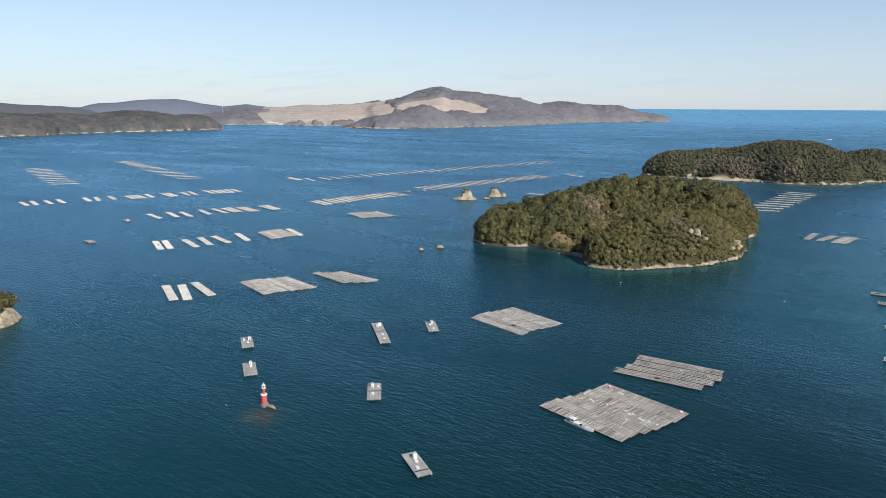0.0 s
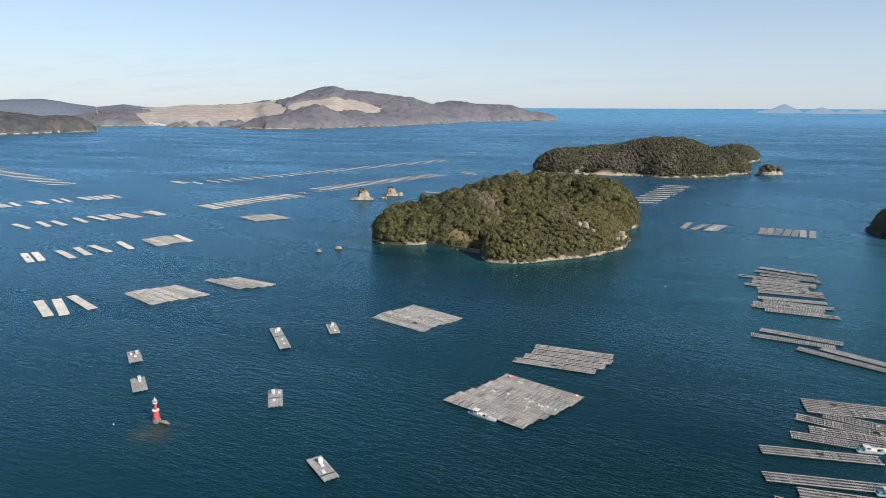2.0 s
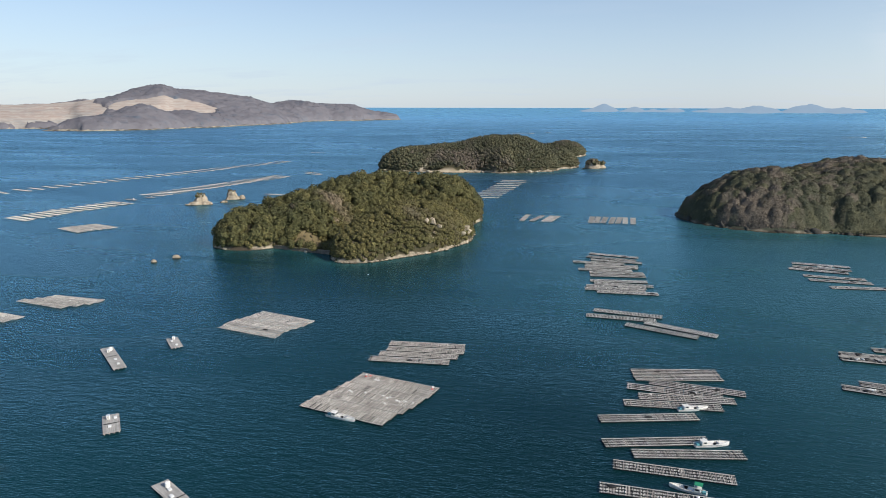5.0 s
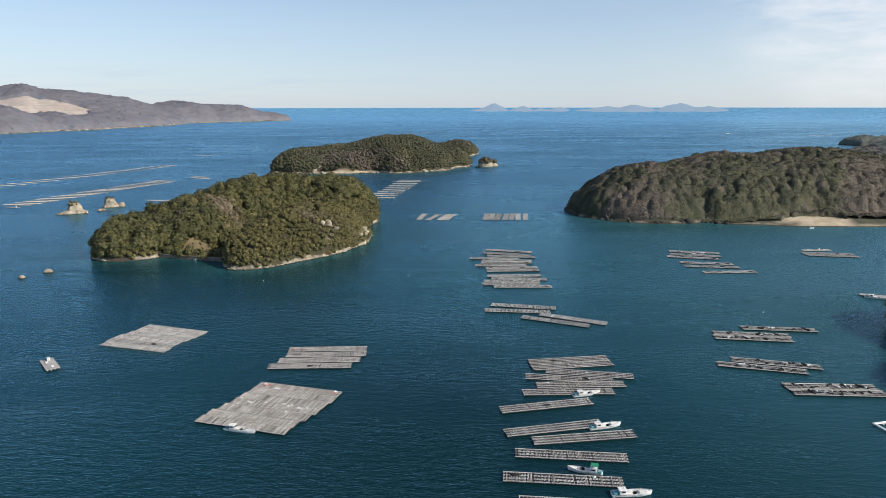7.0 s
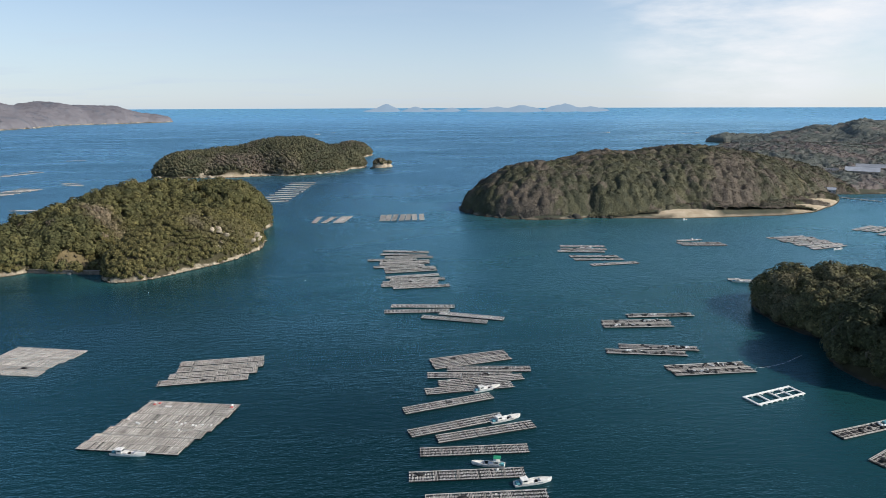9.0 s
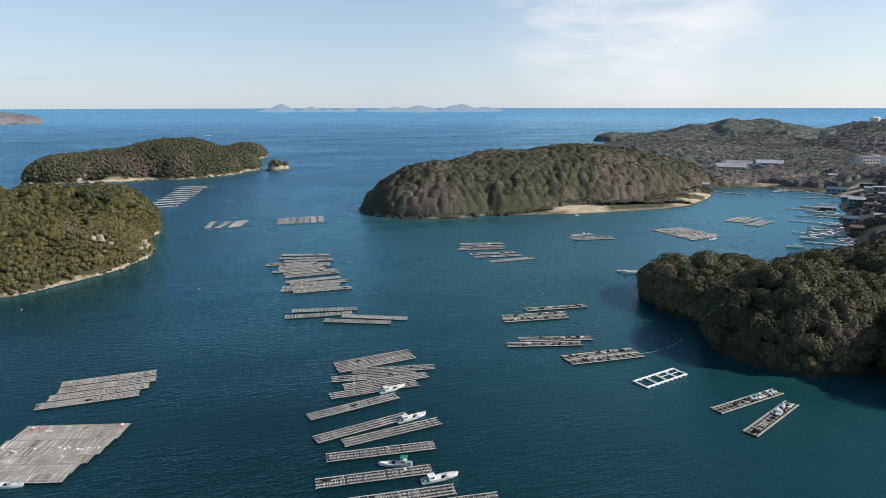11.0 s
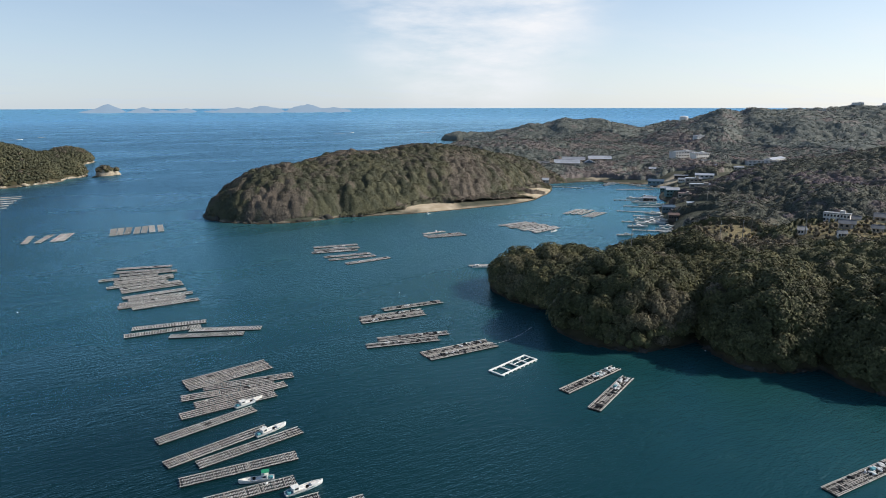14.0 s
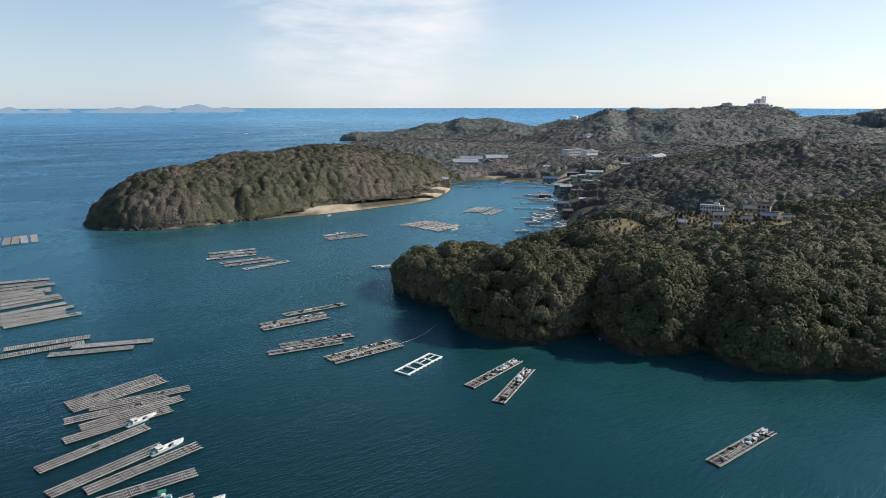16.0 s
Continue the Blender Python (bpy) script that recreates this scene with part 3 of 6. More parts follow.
def hash_cell(i, j, seed):
    """A random number from 0 to 1 for every cell of a grid."""
    v = (i.astype(np.int64) * 374761393 + j.astype(np.int64) * 668265263 + seed * 1442695041) & 0xFFFFFFFF
    v = ((v ^ (v >> 13)) * 1274126177) & 0xFFFFFFFF
    return ((v ^ (v >> 16)) & 0xFFFF) / 65535.0


def crowns(x, y, size, seed):
    """Height of the rounded crown over each point, and two random numbers of its tree."""
    cell = size * 1.45
    ci, cj = np.floor(x / cell), np.floor(y / cell)
    best, a, b = np.zeros_like(x), np.full_like(x, 0.5), np.full_like(x, 0.5)
    for di in (-1, 0, 1):
        for dj in (-1, 0, 1):
            i, j = ci + di, cj + dj
            cx, cy = (i + hash_cell(i, j, seed)) * cell, (j + hash_cell(i, j, seed + 1)) * cell
            rad = size * (0.62 + 0.72 * hash_cell(i, j, seed + 2))
            q = 1 - ((x - cx) ** 2 + (y - cy) ** 2) / rad**2
            h = np.where(q > 0, rad * 0.78 * np.sqrt(np.maximum(q, 0)) * (0.75 + 0.5 * hash_cell(i, j, seed + 3)), 0)
            over = h > best
            best, a, b = np.where(over, h, best), np.where(over, hash_cell(i, j, seed + 4), a), np.where(over, hash_cell(i, j, seed + 5), b)
    return best, a, b


def canopy(name, land, x0, x1, y0, y1, step, size, density, leaf, mat, label, seed, low=1.6, bare=0.2, clear=(), mask=None, rag=0.75, edge=0.6):
    """A closed wood seen from afar as one mesh: rounded crowns run together, covered with ragged leaf clumps."""
    r = np.random.default_rng(seed)

    def stands(x, y, z):
        keep = z > low
        for cx, cy, rx, ry in clear:
            keep &= ((x - cx) / rx) ** 2 + ((y - cy) / ry) ** 2 > 0.8 + 0.4 * vnoise(x / 9, y / 9, 3)
        return keep & mask(x, y) if mask is not None else keep

    def tops(x, y):
        z = land.level(x, y)[0]
        h, a, b = crowns(x, y, size, seed)
        grow = np.clip(edge + z / 14, edge, 1.0) * (0.75 + 0.5 * fbm(x / 23.0, y / 23.0, seed + 5, 3))
        return z, z + (h + size * 0.5) * grow, a, b

    def colours(x, y, a, b):
        tone = np.clip(fbm(x / 30.0, y / 30.0, seed + 33) * 0.9 - 0.15 + (a - 0.5) * 0.65, 0, 1)
        kind = np.clip((fbm(x / 38.0, y / 38.0, seed + 21) - (1 - bare) + 0.22 + (b - 0.5) * 0.3) * 5, 0, 1)
        return tone, np.maximum(kind, (b < bare * 0.12) * 0.8)

    gx, gy = np.meshgrid(np.arange(x0, x1 + step, step), np.arange(y0, y1 + step, step))
    gx, gy = gx + r.uniform(-0.3, 0.3, gx.shape) * step, gy + r.uniform(-0.3, 0.3, gx.shape) * step
    z, top, a, b = tops(gx, gy)
    on_wood = stands(gx, gy, z)
    top = np.where(on_wood, top, z - 3.0)
    idx = np.arange(gx.size).reshape(gx.shape)
    quads = np.stack([idx[:-1, :-1], idx[:-1, 1:], idx[1:, 1:], idx[1:, :-1]], -1).reshape(-1, 4)
    quads = quads[on_wood.ravel()[quads].any(1)]
    used, inv = np.unique(quads, return_inverse=True)
    verts = np.stack([gx.ravel(), gy.ravel(), top.ravel()], -1)[used]
    tone, kind = colours(verts[:, 0], verts[:, 1], a.ravel()[used], b.ravel()[used])
    m = len(verts)
    # leaf clumps on the crowns
    n = int((x1 - x0) * (y1 - y0) * density * 2)
    px, py = r.uniform(x0, x1, n), r.uniform(y0, y1, n)
    z0 = land.level(px, py)[0]
    steepness = np.hypot(land.level(px + 1, py)[0] - z0, land.level(px, py + 1)[0] - z0)
    keep = stands(px, py, z0) & (r.random(n) < np.minimum(1, 0.5 * np.sqrt(1 + steepness**2)))
    px, py = px[keep], py[keep]
    n = len(px)
    e = 0.25 * size
    _, t0, la, lb = tops(px, py)
    nor = np.stack([(t0 - tops(px + e, py)[1]) / e, (t0 - tops(px, py + e)[1]) / e, np.ones(n)], -1)
    nor /= np.linalg.norm(nor, axis=-1, keepdims=True)
    at = np.stack([px, py, t0], -1) + nor * (r.uniform(-0.1, 0.5, n) * leaf)[:, None]
    nor = nor + r.normal(0, rag, nor.shape)
    nor /= np.linalg.norm(nor, axis=-1, keepdims=True)
    side = np.cross(nor, r.normal(size=nor.shape))
    side /= np.linalg.norm(side, axis=-1, keepdims=True)
    up = np.cross(nor, side)
    k = (0.5 + 0.8 * r.random((3, n, 1))) * leaf * r.uniform(0.7, 1.3, (n, 1))
    blade = np.stack([at - side * k[0] - up * leaf * 0.5, at + side * k[1] - up * leaf * 0.4, at + up * k[2]], 1)
    lt, lk = colours(px, py, la, lb)
    loops = np.concatenate([inv.ravel(), np.arange(n * 3) + m])
    sizes = np.concatenate([np.full(len(quads), 4), np.full(n, 3)])
    me = bpy.data.meshes.new(name)
    me.vertices.add(m + 3 * n)
    me.vertices.foreach_set("co", np.concatenate([verts, blade.reshape(-1, 3)]).ravel().astype(np.float32))
    me.loops.add(len(loops))
    me.loops.foreach_set("vertex_index", loops.astype(np.int32))
    me.polygons.add(len(sizes))
    me.polygons.foreach_set("loop_start", np.concatenate([[0], np.cumsum(sizes)[:-1]]).astype(np.int32))
    me.polygons.foreach_set("use_smooth", np.arange(len(sizes)) < len(quads))
    me.update(calc_edges=True)
    me.validate()
    col = np.ones((m + 3 * n, 4), np.float32)
    col[:m, 0], col[:m, 1], col[:m, 2] = tone, kind, 0.45
    col[m:, 0], col[m:, 1], col[m:, 2] = np.repeat(np.clip(lt + r.normal(0, 0.06, n), 0, 1), 3), np.repeat(lk, 3), np.repeat(r.random(n), 3)
    me.color_attributes.new("tone", "FLOAT_COLOR", "POINT").data.foreach_set("color", col.ravel())
    me.materials.append(mat)
    return tagged(new(name, me), label, "trees", kind="stuff")


# ---- the landforms ----
MAIN = Land([(-91, 392, 58, 26, 55, 27, 0.6), (-120, 484, 62, 46, 0, 31.5, 0.65), (-166, 418, 38, 44, 20, 25, 0.6), (-146, 454, 42, 40, 0, 30, 0.65), (-191, 384, 24, 21, 30, 18, 0.6),
             (-86, 492, 32, 56, 0, 29, 0.6), (-150, 377, 29, 11, -15, 2.4, 0.5)], 3, 0.13, 26.0)
MAIN.dips = ((-127, 412, 44, 13, 57, 21), (-103, 446, 22, 9, 30, 6), (-178, 404, 20, 9, 70, 6))
OUTER = Land([(-198, 893, 42, 50, 0, 28, 0.55), (-140, 920, 80, 66, 0, 32, 0.65), (-72, 935, 84, 78, 0, 44, 0.7), (-8, 965, 44, 44, 0, 29, 0.6),
              (22, 1200, 38, 60, 0, 22, 0.6), (-135, 862, 62, 16, 8, 2.0, 0.7)], 5, 0.14, 34.0)
ISLET = Land([(58, 948, 11, 10, 0, 10, 0.5), (68, 952, 9, 7, 0, 6, 0.5), (45, 930, 4, 3, 0, 2.0, 0.5)], 8, 0.2, 8.0, 1.0)
CAPE_HILLS = [(172, 546, 66, 60, 10, 35, 0.75), (245, 570, 100, 82, 10, 42, 0.75), (330, 585, 105, 92, 10, 44, 0.8),
              (430, 630, 110, 80, 10, 32, 0.8), (300, 505, 120, 37, -3, 6.0, 0.8), (410, 530, 95, 36, 34, 5.0, 0.8),
              (395, 590, 80, 68, 20, 37, 0.8), (560, 640, 190, 75, 0, 12, 0.7)]
VALLEY_HILLS = [(760, 760, 330, 260, 0, 20, 0.8), (640, 640, 130, 84, 10, 10, 0.8), (860, 560, 300, 180, 0, 22, 0.8)]
RIDGE_HILLS = [(1030, 812, 170, 150, 30, 44, 1.1), (1150, 1000, 330, 330, 30, 36, 0.9), (1250, 330, 420, 300, 0, 40, 0.9), (1150, 560, 300, 200, 0, 36, 0.9),
               (620, 800, 230, 160, 0, 34, 0.8)]
RIDGES = [crest([(31.1, 1730, 6), (32.6, 1720, 17), (33.6, 1720, 13), (35, 1720, 14), (36.5, 1700, 24), (37.8, 1680, 25), (39.7, 1640, 42)], 75, 0.7),
          crest([(37.8, 1640, 20), (39.7, 1600, 44), (41.75, 1600, 58), (43.6, 1600, 48), (46, 1590, 37), (48.3, 1560, 34)], 210),
          crest([(48.3, 1500, 36), (49.07, 1500, 43), (50.3, 1500, 48), (52.6, 1500, 59), (54.6, 1500, 77), (56, 1500, 66), (56.8, 1500, 75), (58.5, 1520, 73), (60.5, 1540, 76),
                 (62.4, 1560, 78), (63.6, 1580, 76), (64.7, 1620, 77), (65.6, 1650, 82), (66.1, 1660, 84), (66.85, 1660, 78), (67.95, 1660, 58), (69.15, 1680, 44), (70.5, 1750, 48),
                 (72.4, 1800, 60), (73.4, 1800, 67), (74.25, 1800, 76), (77, 1800, 84), (81, 1800, 80), (86, 1800, 75)], 430, 1.1),
          crest([(57.5, 700, 4), (58.26, 700, 9), (60.3, 700, 21), (62.9, 710, 29), (65.0, 725, 34)], 85, 0.8),
          crest([(65.6, 722, 36), (67.8, 750, 47), (69.07, 760, 50), (71, 750, 48), (72.85, 730, 43), (74.6, 740, 44),
                 (79, 740, 48), (84, 740, 50)], 165, 0.8)]
VILLAGE_HILLS = [(476, 235, 70, 60, 30, 30, 0.9), (575, 215, 125, 95, 25, 32, 0.8), (600, 130, 150, 100, 0, 34, 0.8), (560, 400, 100, 50, 42, 10, 0.7), (470, 320, 100, 55, 42, 12, 0.7),
                 (425, 270, 80, 55, 40, 14, 0.7), (700, 480, 150, 100, 30, 18, 0.8)]
POINT = Land(CAPE_HILLS + VALLEY_HILLS + RIDGE_HILLS + VILLAGE_HILLS, 11, 0.10, 60.0, 3.0, RIDGES)
POINT.folds = (20.0, 680.0)
NEAR = Land([(210, 228, 30, 36, 30, 15, 0.6), (204, 180, 31, 36, -62, 24, 0.55), (235, 137, 25, 36, -62, 25, 0.55), (260, 101, 31, 42, -62, 24, 0.55),
             (280, 76, 40, 24, 10, 19, 0.6), (300, 190, 84, 70, 30, 20, 0.9), (340, 128, 108, 98, 0, 28, 0.9), (350, 232, 50, 42, 30, 18, 0.6),
             (368, 168, 52, 46, 0, 27, 0.35), (420, 100, 130, 120, 0, 32, 0.8), (360, 35, 100, 62, 0, 22, 0.6), (560, 40, 220, 140, 0, 52, 0.8)], 17, 0.10, 24.0, 2.0)
WESTROCK = Land([(-297, 108, 12, 13, 0, 9, 0.5), (-306, 96, 20, 22, 0, 12, 0.5)], 21, 0.15, 10.0, 1.0)
STACKS = Land([(-317, 531, 9, 5, 40, 3.4, 0.5), (-315, 533, 5.0, 3.8, 30, 9.6, 0.40), (-319, 532, 3.0, 2.6, 10, 6.4, 0.45), (-309.5, 533, 5.5, 3.4, 30, 3.6, 0.5), (-302, 566, 6.5, 4.5, 20, 4.8, 0.5), (-303, 566, 4.4, 3.6, 0, 9.0, 0.40),
               (-293.5, 570, 2.8, 2.5, 0, 4.2, 0.5), (-299.5, 546, 4, 2.4, 20, 2.2, 0.5), (-225, 325, 1.8, 1.3, 0, 1.7, 0.5), (-218, 337, 2.6, 1.6, 10, 2.0, 0.5)], 25, 0.55, 4.0, 4.0)
STACKS.grain = 2.6
FARLEFT = Land([(-2160, 880, 210, 190, 0, 58, 0.6), (-2190, 1100, 200, 190, 0, 52, 0.6), (-2140, 1330, 190, 180, 0, 60, 0.55), (-2040, 1480, 120, 80, 20, 46, 0.55),
                (-3100, 1250, 420, 330, 0, 95, 0.8), (-2960, 1480, 330, 230, 0, 78, 0.8)], 31, 0.1, 120.0, 4.0)
MOUNT = Land([(-2330, 2560, 620, 330, 35, 34, 0.6), (-1700, 2960, 420, 330, 45, 52, 0.8)], 37, 0.08, 160.0, 9.0, [
    crest([(-48.4, 3420, 62), (-46.84, 3470, 73), (-44.2, 3560, 85), (-40.6, 3640, 90), (-38.4, 3650, 105), (-35.9, 3600, 120), (-34.2, 3560, 146), (-33.4, 3560, 164), (-32.77, 3560, 171),
           (-32.0, 3560, 150)], 640, 0.9),
    crest([(-32.77, 3560, 171), (-31, 3560, 134), (-29.6, 3640, 136), (-28.3, 3690, 127), (-26.2, 3750, 120), (-24.15, 3750, 84), (-22.15, 3880, 102), (-20.6, 3920, 79), (-19.3, 3940, 81),
           (-17.46, 3980, 74), (-15.6, 4000, 36)], 330, 0.8),
    crest([(-40.3, 2600, 7), (-39.16, 2620, 30), (-37.85, 2620, 36), (-35.95, 2680, 51), (-34.32, 2740, 78), (-32.9, 2800, 46), (-32.14, 2810, 42), (-31.36, 2840, 57), (-30.4, 2900, 45),
           (-29.25, 3000, 40), (-27.3, 3120, 56), (-25.6, 3200, 26)], 170, 0.8),
    crest([(-45.9, 2890, 8), (-45.25, 2900, 20), (-44.5, 2900, 8), (-43.64, 2900, 28), (-42.7, 2900, 10), (-41.6, 2880, 20), (-40.6, 2850, 12)], 60, 0.7),
    crest([(-52.3, 3190, 11), (-51.07, 3220, 34), (-49.9, 3240, 24), (-49.35, 3280, 44), (-47.73, 3320, 62), (-46.7, 3320, 57), (-46, 3320, 40)], 150, 0.8)])

land_mesh("island", MAIN, -235, -40, 322, 575, 1.5, M_LAND, "wooded island with pale rock along its shore", patches=[(-143, 379, 22, 12, -20, 9)])
land_mesh("outer_island", OUTER, -270, 85, 815, 1275, 2.6, M_LAND_OUTER, "wooded outer island with sand and pale rocks at its foot", patches=[(-120, 850, 52, 13, 6, 3.0)])
land_mesh("rock_islet", ISLET, 35, 85, 930, 970, 1.0, M_ROCK, "small bare rock islet in the sea", "rock")
land_mesh("headland", POINT, 80, 2150, 60, 1450, 7.0, M_LAND_FAR, "wooded headland and hills behind the harbour", "headland", patches=[(345, 468, 95, 5, 1, 1.6), (280, 481, 30, 12, -8, 6), (425, 505, 62, 18, 34, 6), (610, 560, 60, 16, -10, 4), (600, 478, 30, 12, 0, 99), (600, 638, 50, 20, 0, 99), (733, 562, 32, 30, 0, 99)])
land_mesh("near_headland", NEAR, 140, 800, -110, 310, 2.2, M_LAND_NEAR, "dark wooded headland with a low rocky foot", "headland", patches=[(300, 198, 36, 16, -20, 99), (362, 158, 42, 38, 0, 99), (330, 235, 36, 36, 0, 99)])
land_mesh("west_rock", WESTROCK, -335, -275, 70, 130, 1.5, M_ROCK, "pale rock with a wooded top", "rock")
land_mesh("sea_stacks", STACKS, -335, -208, 310, 590, 0.6, M_ROCK, "pale weathered sea stacks and low rocks", "rock")
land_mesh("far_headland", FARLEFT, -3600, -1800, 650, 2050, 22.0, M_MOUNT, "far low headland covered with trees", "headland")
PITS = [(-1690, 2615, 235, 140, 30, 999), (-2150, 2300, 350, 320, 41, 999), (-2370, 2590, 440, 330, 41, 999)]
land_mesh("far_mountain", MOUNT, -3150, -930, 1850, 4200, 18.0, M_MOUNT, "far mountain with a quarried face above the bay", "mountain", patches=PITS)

# ---- the sea: one sheet, whose far rim stands where the sea meets the sky ----
rings = np.concatenate([np.linspace(5, 700, 150), np.geomspace(712, 4300, 70), np.linspace(4340, 4960, 14)])
segs = 240
ang = np.linspace(0, 2 * math.pi, segs, endpoint=False)
rr, aa = np.meshgrid(rings, ang, indexing="ij")
sx, sy = rr * np.cos(aa), rr * np.sin(aa)
sz = 66.0 * (np.maximum(rr - 4300, 0.0) / 660.0) ** 1.6
depth = np.zeros_like(sx)
for land, reach, most in ((MAIN, 14, 0.5), (OUTER, 26, 0.6), (POINT, 45, 0.75), (NEAR, 26, 0.40), (WESTROCK, 8, 0.5)):
    depth = np.maximum(depth, most * np.clip(1 - land.level(sx, sy)[1] / reach, 0, 1) ** 1.3)
depth = np.maximum(depth, 0.9 * np.exp(-((((sx - 430) / 190.0) ** 2 + ((sy - 425) / 135.0) ** 2) ** 1.4)))
depth = np.maximum(depth, 0.24 * np.clip((sx - 90) / 90.0, 0, 1) * np.clip((330 - sy) / 160.0, 0, 1))
depth = np.maximum(depth, 0.44 * np.clip((sx + 90) / 200.0, 0, 1) * np.clip(1.3 - np.abs(sy - 410) / 230.0, 0, 1))
ids = np.arange(sx.size).reshape(sx.shape)
nxt = np.roll(ids, -1, axis=1)
faces = np.stack([ids[:-1], ids[1:], nxt[1:], nxt[:-1]], -1).reshape(-1, 4)
sea_me = mesh_of("sea", np.stack([sx.ravel(), sy.ravel(), sz.ravel()], -1), list(map(tuple, faces)) + [tuple(ids[0])], M_SEA, True)
at_depth = sea_me.attributes.new("depth", "FLOAT", "POINT")
at_depth.data.foreach_set("value", depth.ravel().astype(np.float32))
# how much painted haze pales the sea, from 1500 m outwards
horizon_haze = np.clip((rr - 1500) / 2900.0, 0, 1) ** 2.0
sea_me.attributes.new("horizon_haze", "FLOAT", "POINT").data.foreach_set("value", horizon_haze.ravel().astype(np.float32))
far = np.clip((rr - 200) / 1600.0, 0, 1) ** 0.7
sea_me.attributes.new("far", "FLOAT", "POINT").data.foreach_set("value", far.ravel().astype(np.float32))
lee = np.zeros_like(sx)
for land, reach in ((MAIN, 45), (NEAR, 35)):
    lee = np.maximum(lee, np.exp(-np.clip(land.level(sx, sy)[1], 0, 1e4) / reach))
sea_me.attributes.new("lee", "FLOAT", "POINT").data.foreach_set("value", lee.ravel().astype(np.float32))
# a broad oval of darker water colour around (5, 160)
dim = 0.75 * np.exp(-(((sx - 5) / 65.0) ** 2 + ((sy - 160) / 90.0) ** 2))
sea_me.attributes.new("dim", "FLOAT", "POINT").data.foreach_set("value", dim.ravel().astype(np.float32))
shoal = 0.9 * np.exp(-(((sx + 138.5) / 5.0) ** 2 + ((sy - 117.5) / 5.5) ** 2) ** 2)
sea_me.attributes.new("shoal", "FLOAT", "POINT").data.foreach_set("value", shoal.ravel().astype(np.float32))
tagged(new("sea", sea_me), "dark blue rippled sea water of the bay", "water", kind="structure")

# ---- hazy islands on the horizon ----


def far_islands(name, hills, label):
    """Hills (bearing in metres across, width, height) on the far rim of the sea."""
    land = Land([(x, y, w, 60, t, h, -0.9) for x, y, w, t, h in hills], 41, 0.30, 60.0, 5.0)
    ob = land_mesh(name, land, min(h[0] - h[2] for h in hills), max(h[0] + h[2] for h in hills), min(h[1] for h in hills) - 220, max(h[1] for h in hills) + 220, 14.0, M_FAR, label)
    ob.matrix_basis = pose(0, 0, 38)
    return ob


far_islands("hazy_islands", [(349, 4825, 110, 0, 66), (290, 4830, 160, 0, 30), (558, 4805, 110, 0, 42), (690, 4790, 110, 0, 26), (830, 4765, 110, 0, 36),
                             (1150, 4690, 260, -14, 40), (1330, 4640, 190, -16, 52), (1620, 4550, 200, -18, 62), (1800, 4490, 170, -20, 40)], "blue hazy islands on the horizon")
blue = Land([], 43, 0.05, 140.0, 5.0, [crest([(-69, 4450, 48), (-66.5, 4450, 40), (-64.5, 4450, 44), (-62.5, 4450, 55), (-61.9, 4450, 64), (-60.6, 4450, 90), (-59.2, 4450, 96), (-57.7, 4450, 113),
                                                (-54.9, 4450, 119), (-53.7, 4450, 104), (-52.65, 4450, 87), (-51.3, 4450, 73), (-49.4, 4450, 90), (-47.9, 4450, 73), (-46.4, 4450, 65), (-45, 4450, 50)], 230, 0.9)])
land_mesh("far_blue_mountain", blue, -4450, -2980, 1450, 3350, 22.0, M_BLUE_HAZED, "wooded mountain range tinted haze-blue across the bay", "mountain")

# ---- woods ----
COVE = [(-143, 379, 17, 9)]
BROW = lambda x, y: (x - (-128 + (y - 378) * 0.62) > 2) & (x > -135)  # the wind-pruned brow towards the open water
forest("island_wood", MAIN, -235, -40, 322, 575, 2.2, 1.9, 40, M_FOREST_SUNNY, "dense wind-pruned scrub on the island's brow", 101, 0.9, 0.03, COVE, leaf=0.36, corners=3, rag=0.3, flat=0.8, core=0.95, mask=BROW)
forest("island_trees", MAIN, -235, -40, 322, 575, 3.9, 3.6, 100, M_FOREST_ISLE, "broad evergreen trees with some bare ones on the island", 131, 0.35, 0.04, COVE, leaf=0.24, corners=3, rag=0.35, mask=lambda x, y: ~BROW(x, y))
forest("shore_scrub", MAIN, -235, -40, 322, 575, 1.8, 1.6, 16, M_FOREST_SUNNY, "low scrub above the island rocks", 122, 0.5, 0.05, COVE, high=9.0, fill=0.9, corners=3, leaf=0.34)
forest("foot_scrub", NEAR, 140, 330, 20, 285, 1.8, 2.6, 50, M_FOREST, "bushes hanging over the water", 123, 0.10, 0.1, high=6.0, leaf=0.26, edge=1.0, corners=3)
forest("cove_scrub", MAIN, -165, -120, 368, 400, 1.7, 0.8, 20, M_FOREST_SUNNY, "dry brushwood and bare shrubs in the cove", 121, 0.5, 0.75, fill=0.5, corners=3, leaf=0.3)
forest("outer_island_wood", OUTER, -270, 85, 815, 1275, 2.8, 2.4, 18, M_FOREST_MID, "dense dark wood on the outer island", 102, 2.0, 0.10, [(-125, 852, 36, 6)], leaf=0.38, corners=3, flat=0.9, rag=0.4)
AHEAD = lambda x, y: (x < 235 + (y - 40) * 0.28) | (y < 85)
forest("near_wood", NEAR, 140, 320, 20, 285, 3.7, 3.7, 310, M_FOREST, "dense evergreen wood down to the water", 103, 0.2, 0.09, mask=AHEAD, leaf=0.145, edge=0.9, corners=3, core=0.76, rag=0.3)
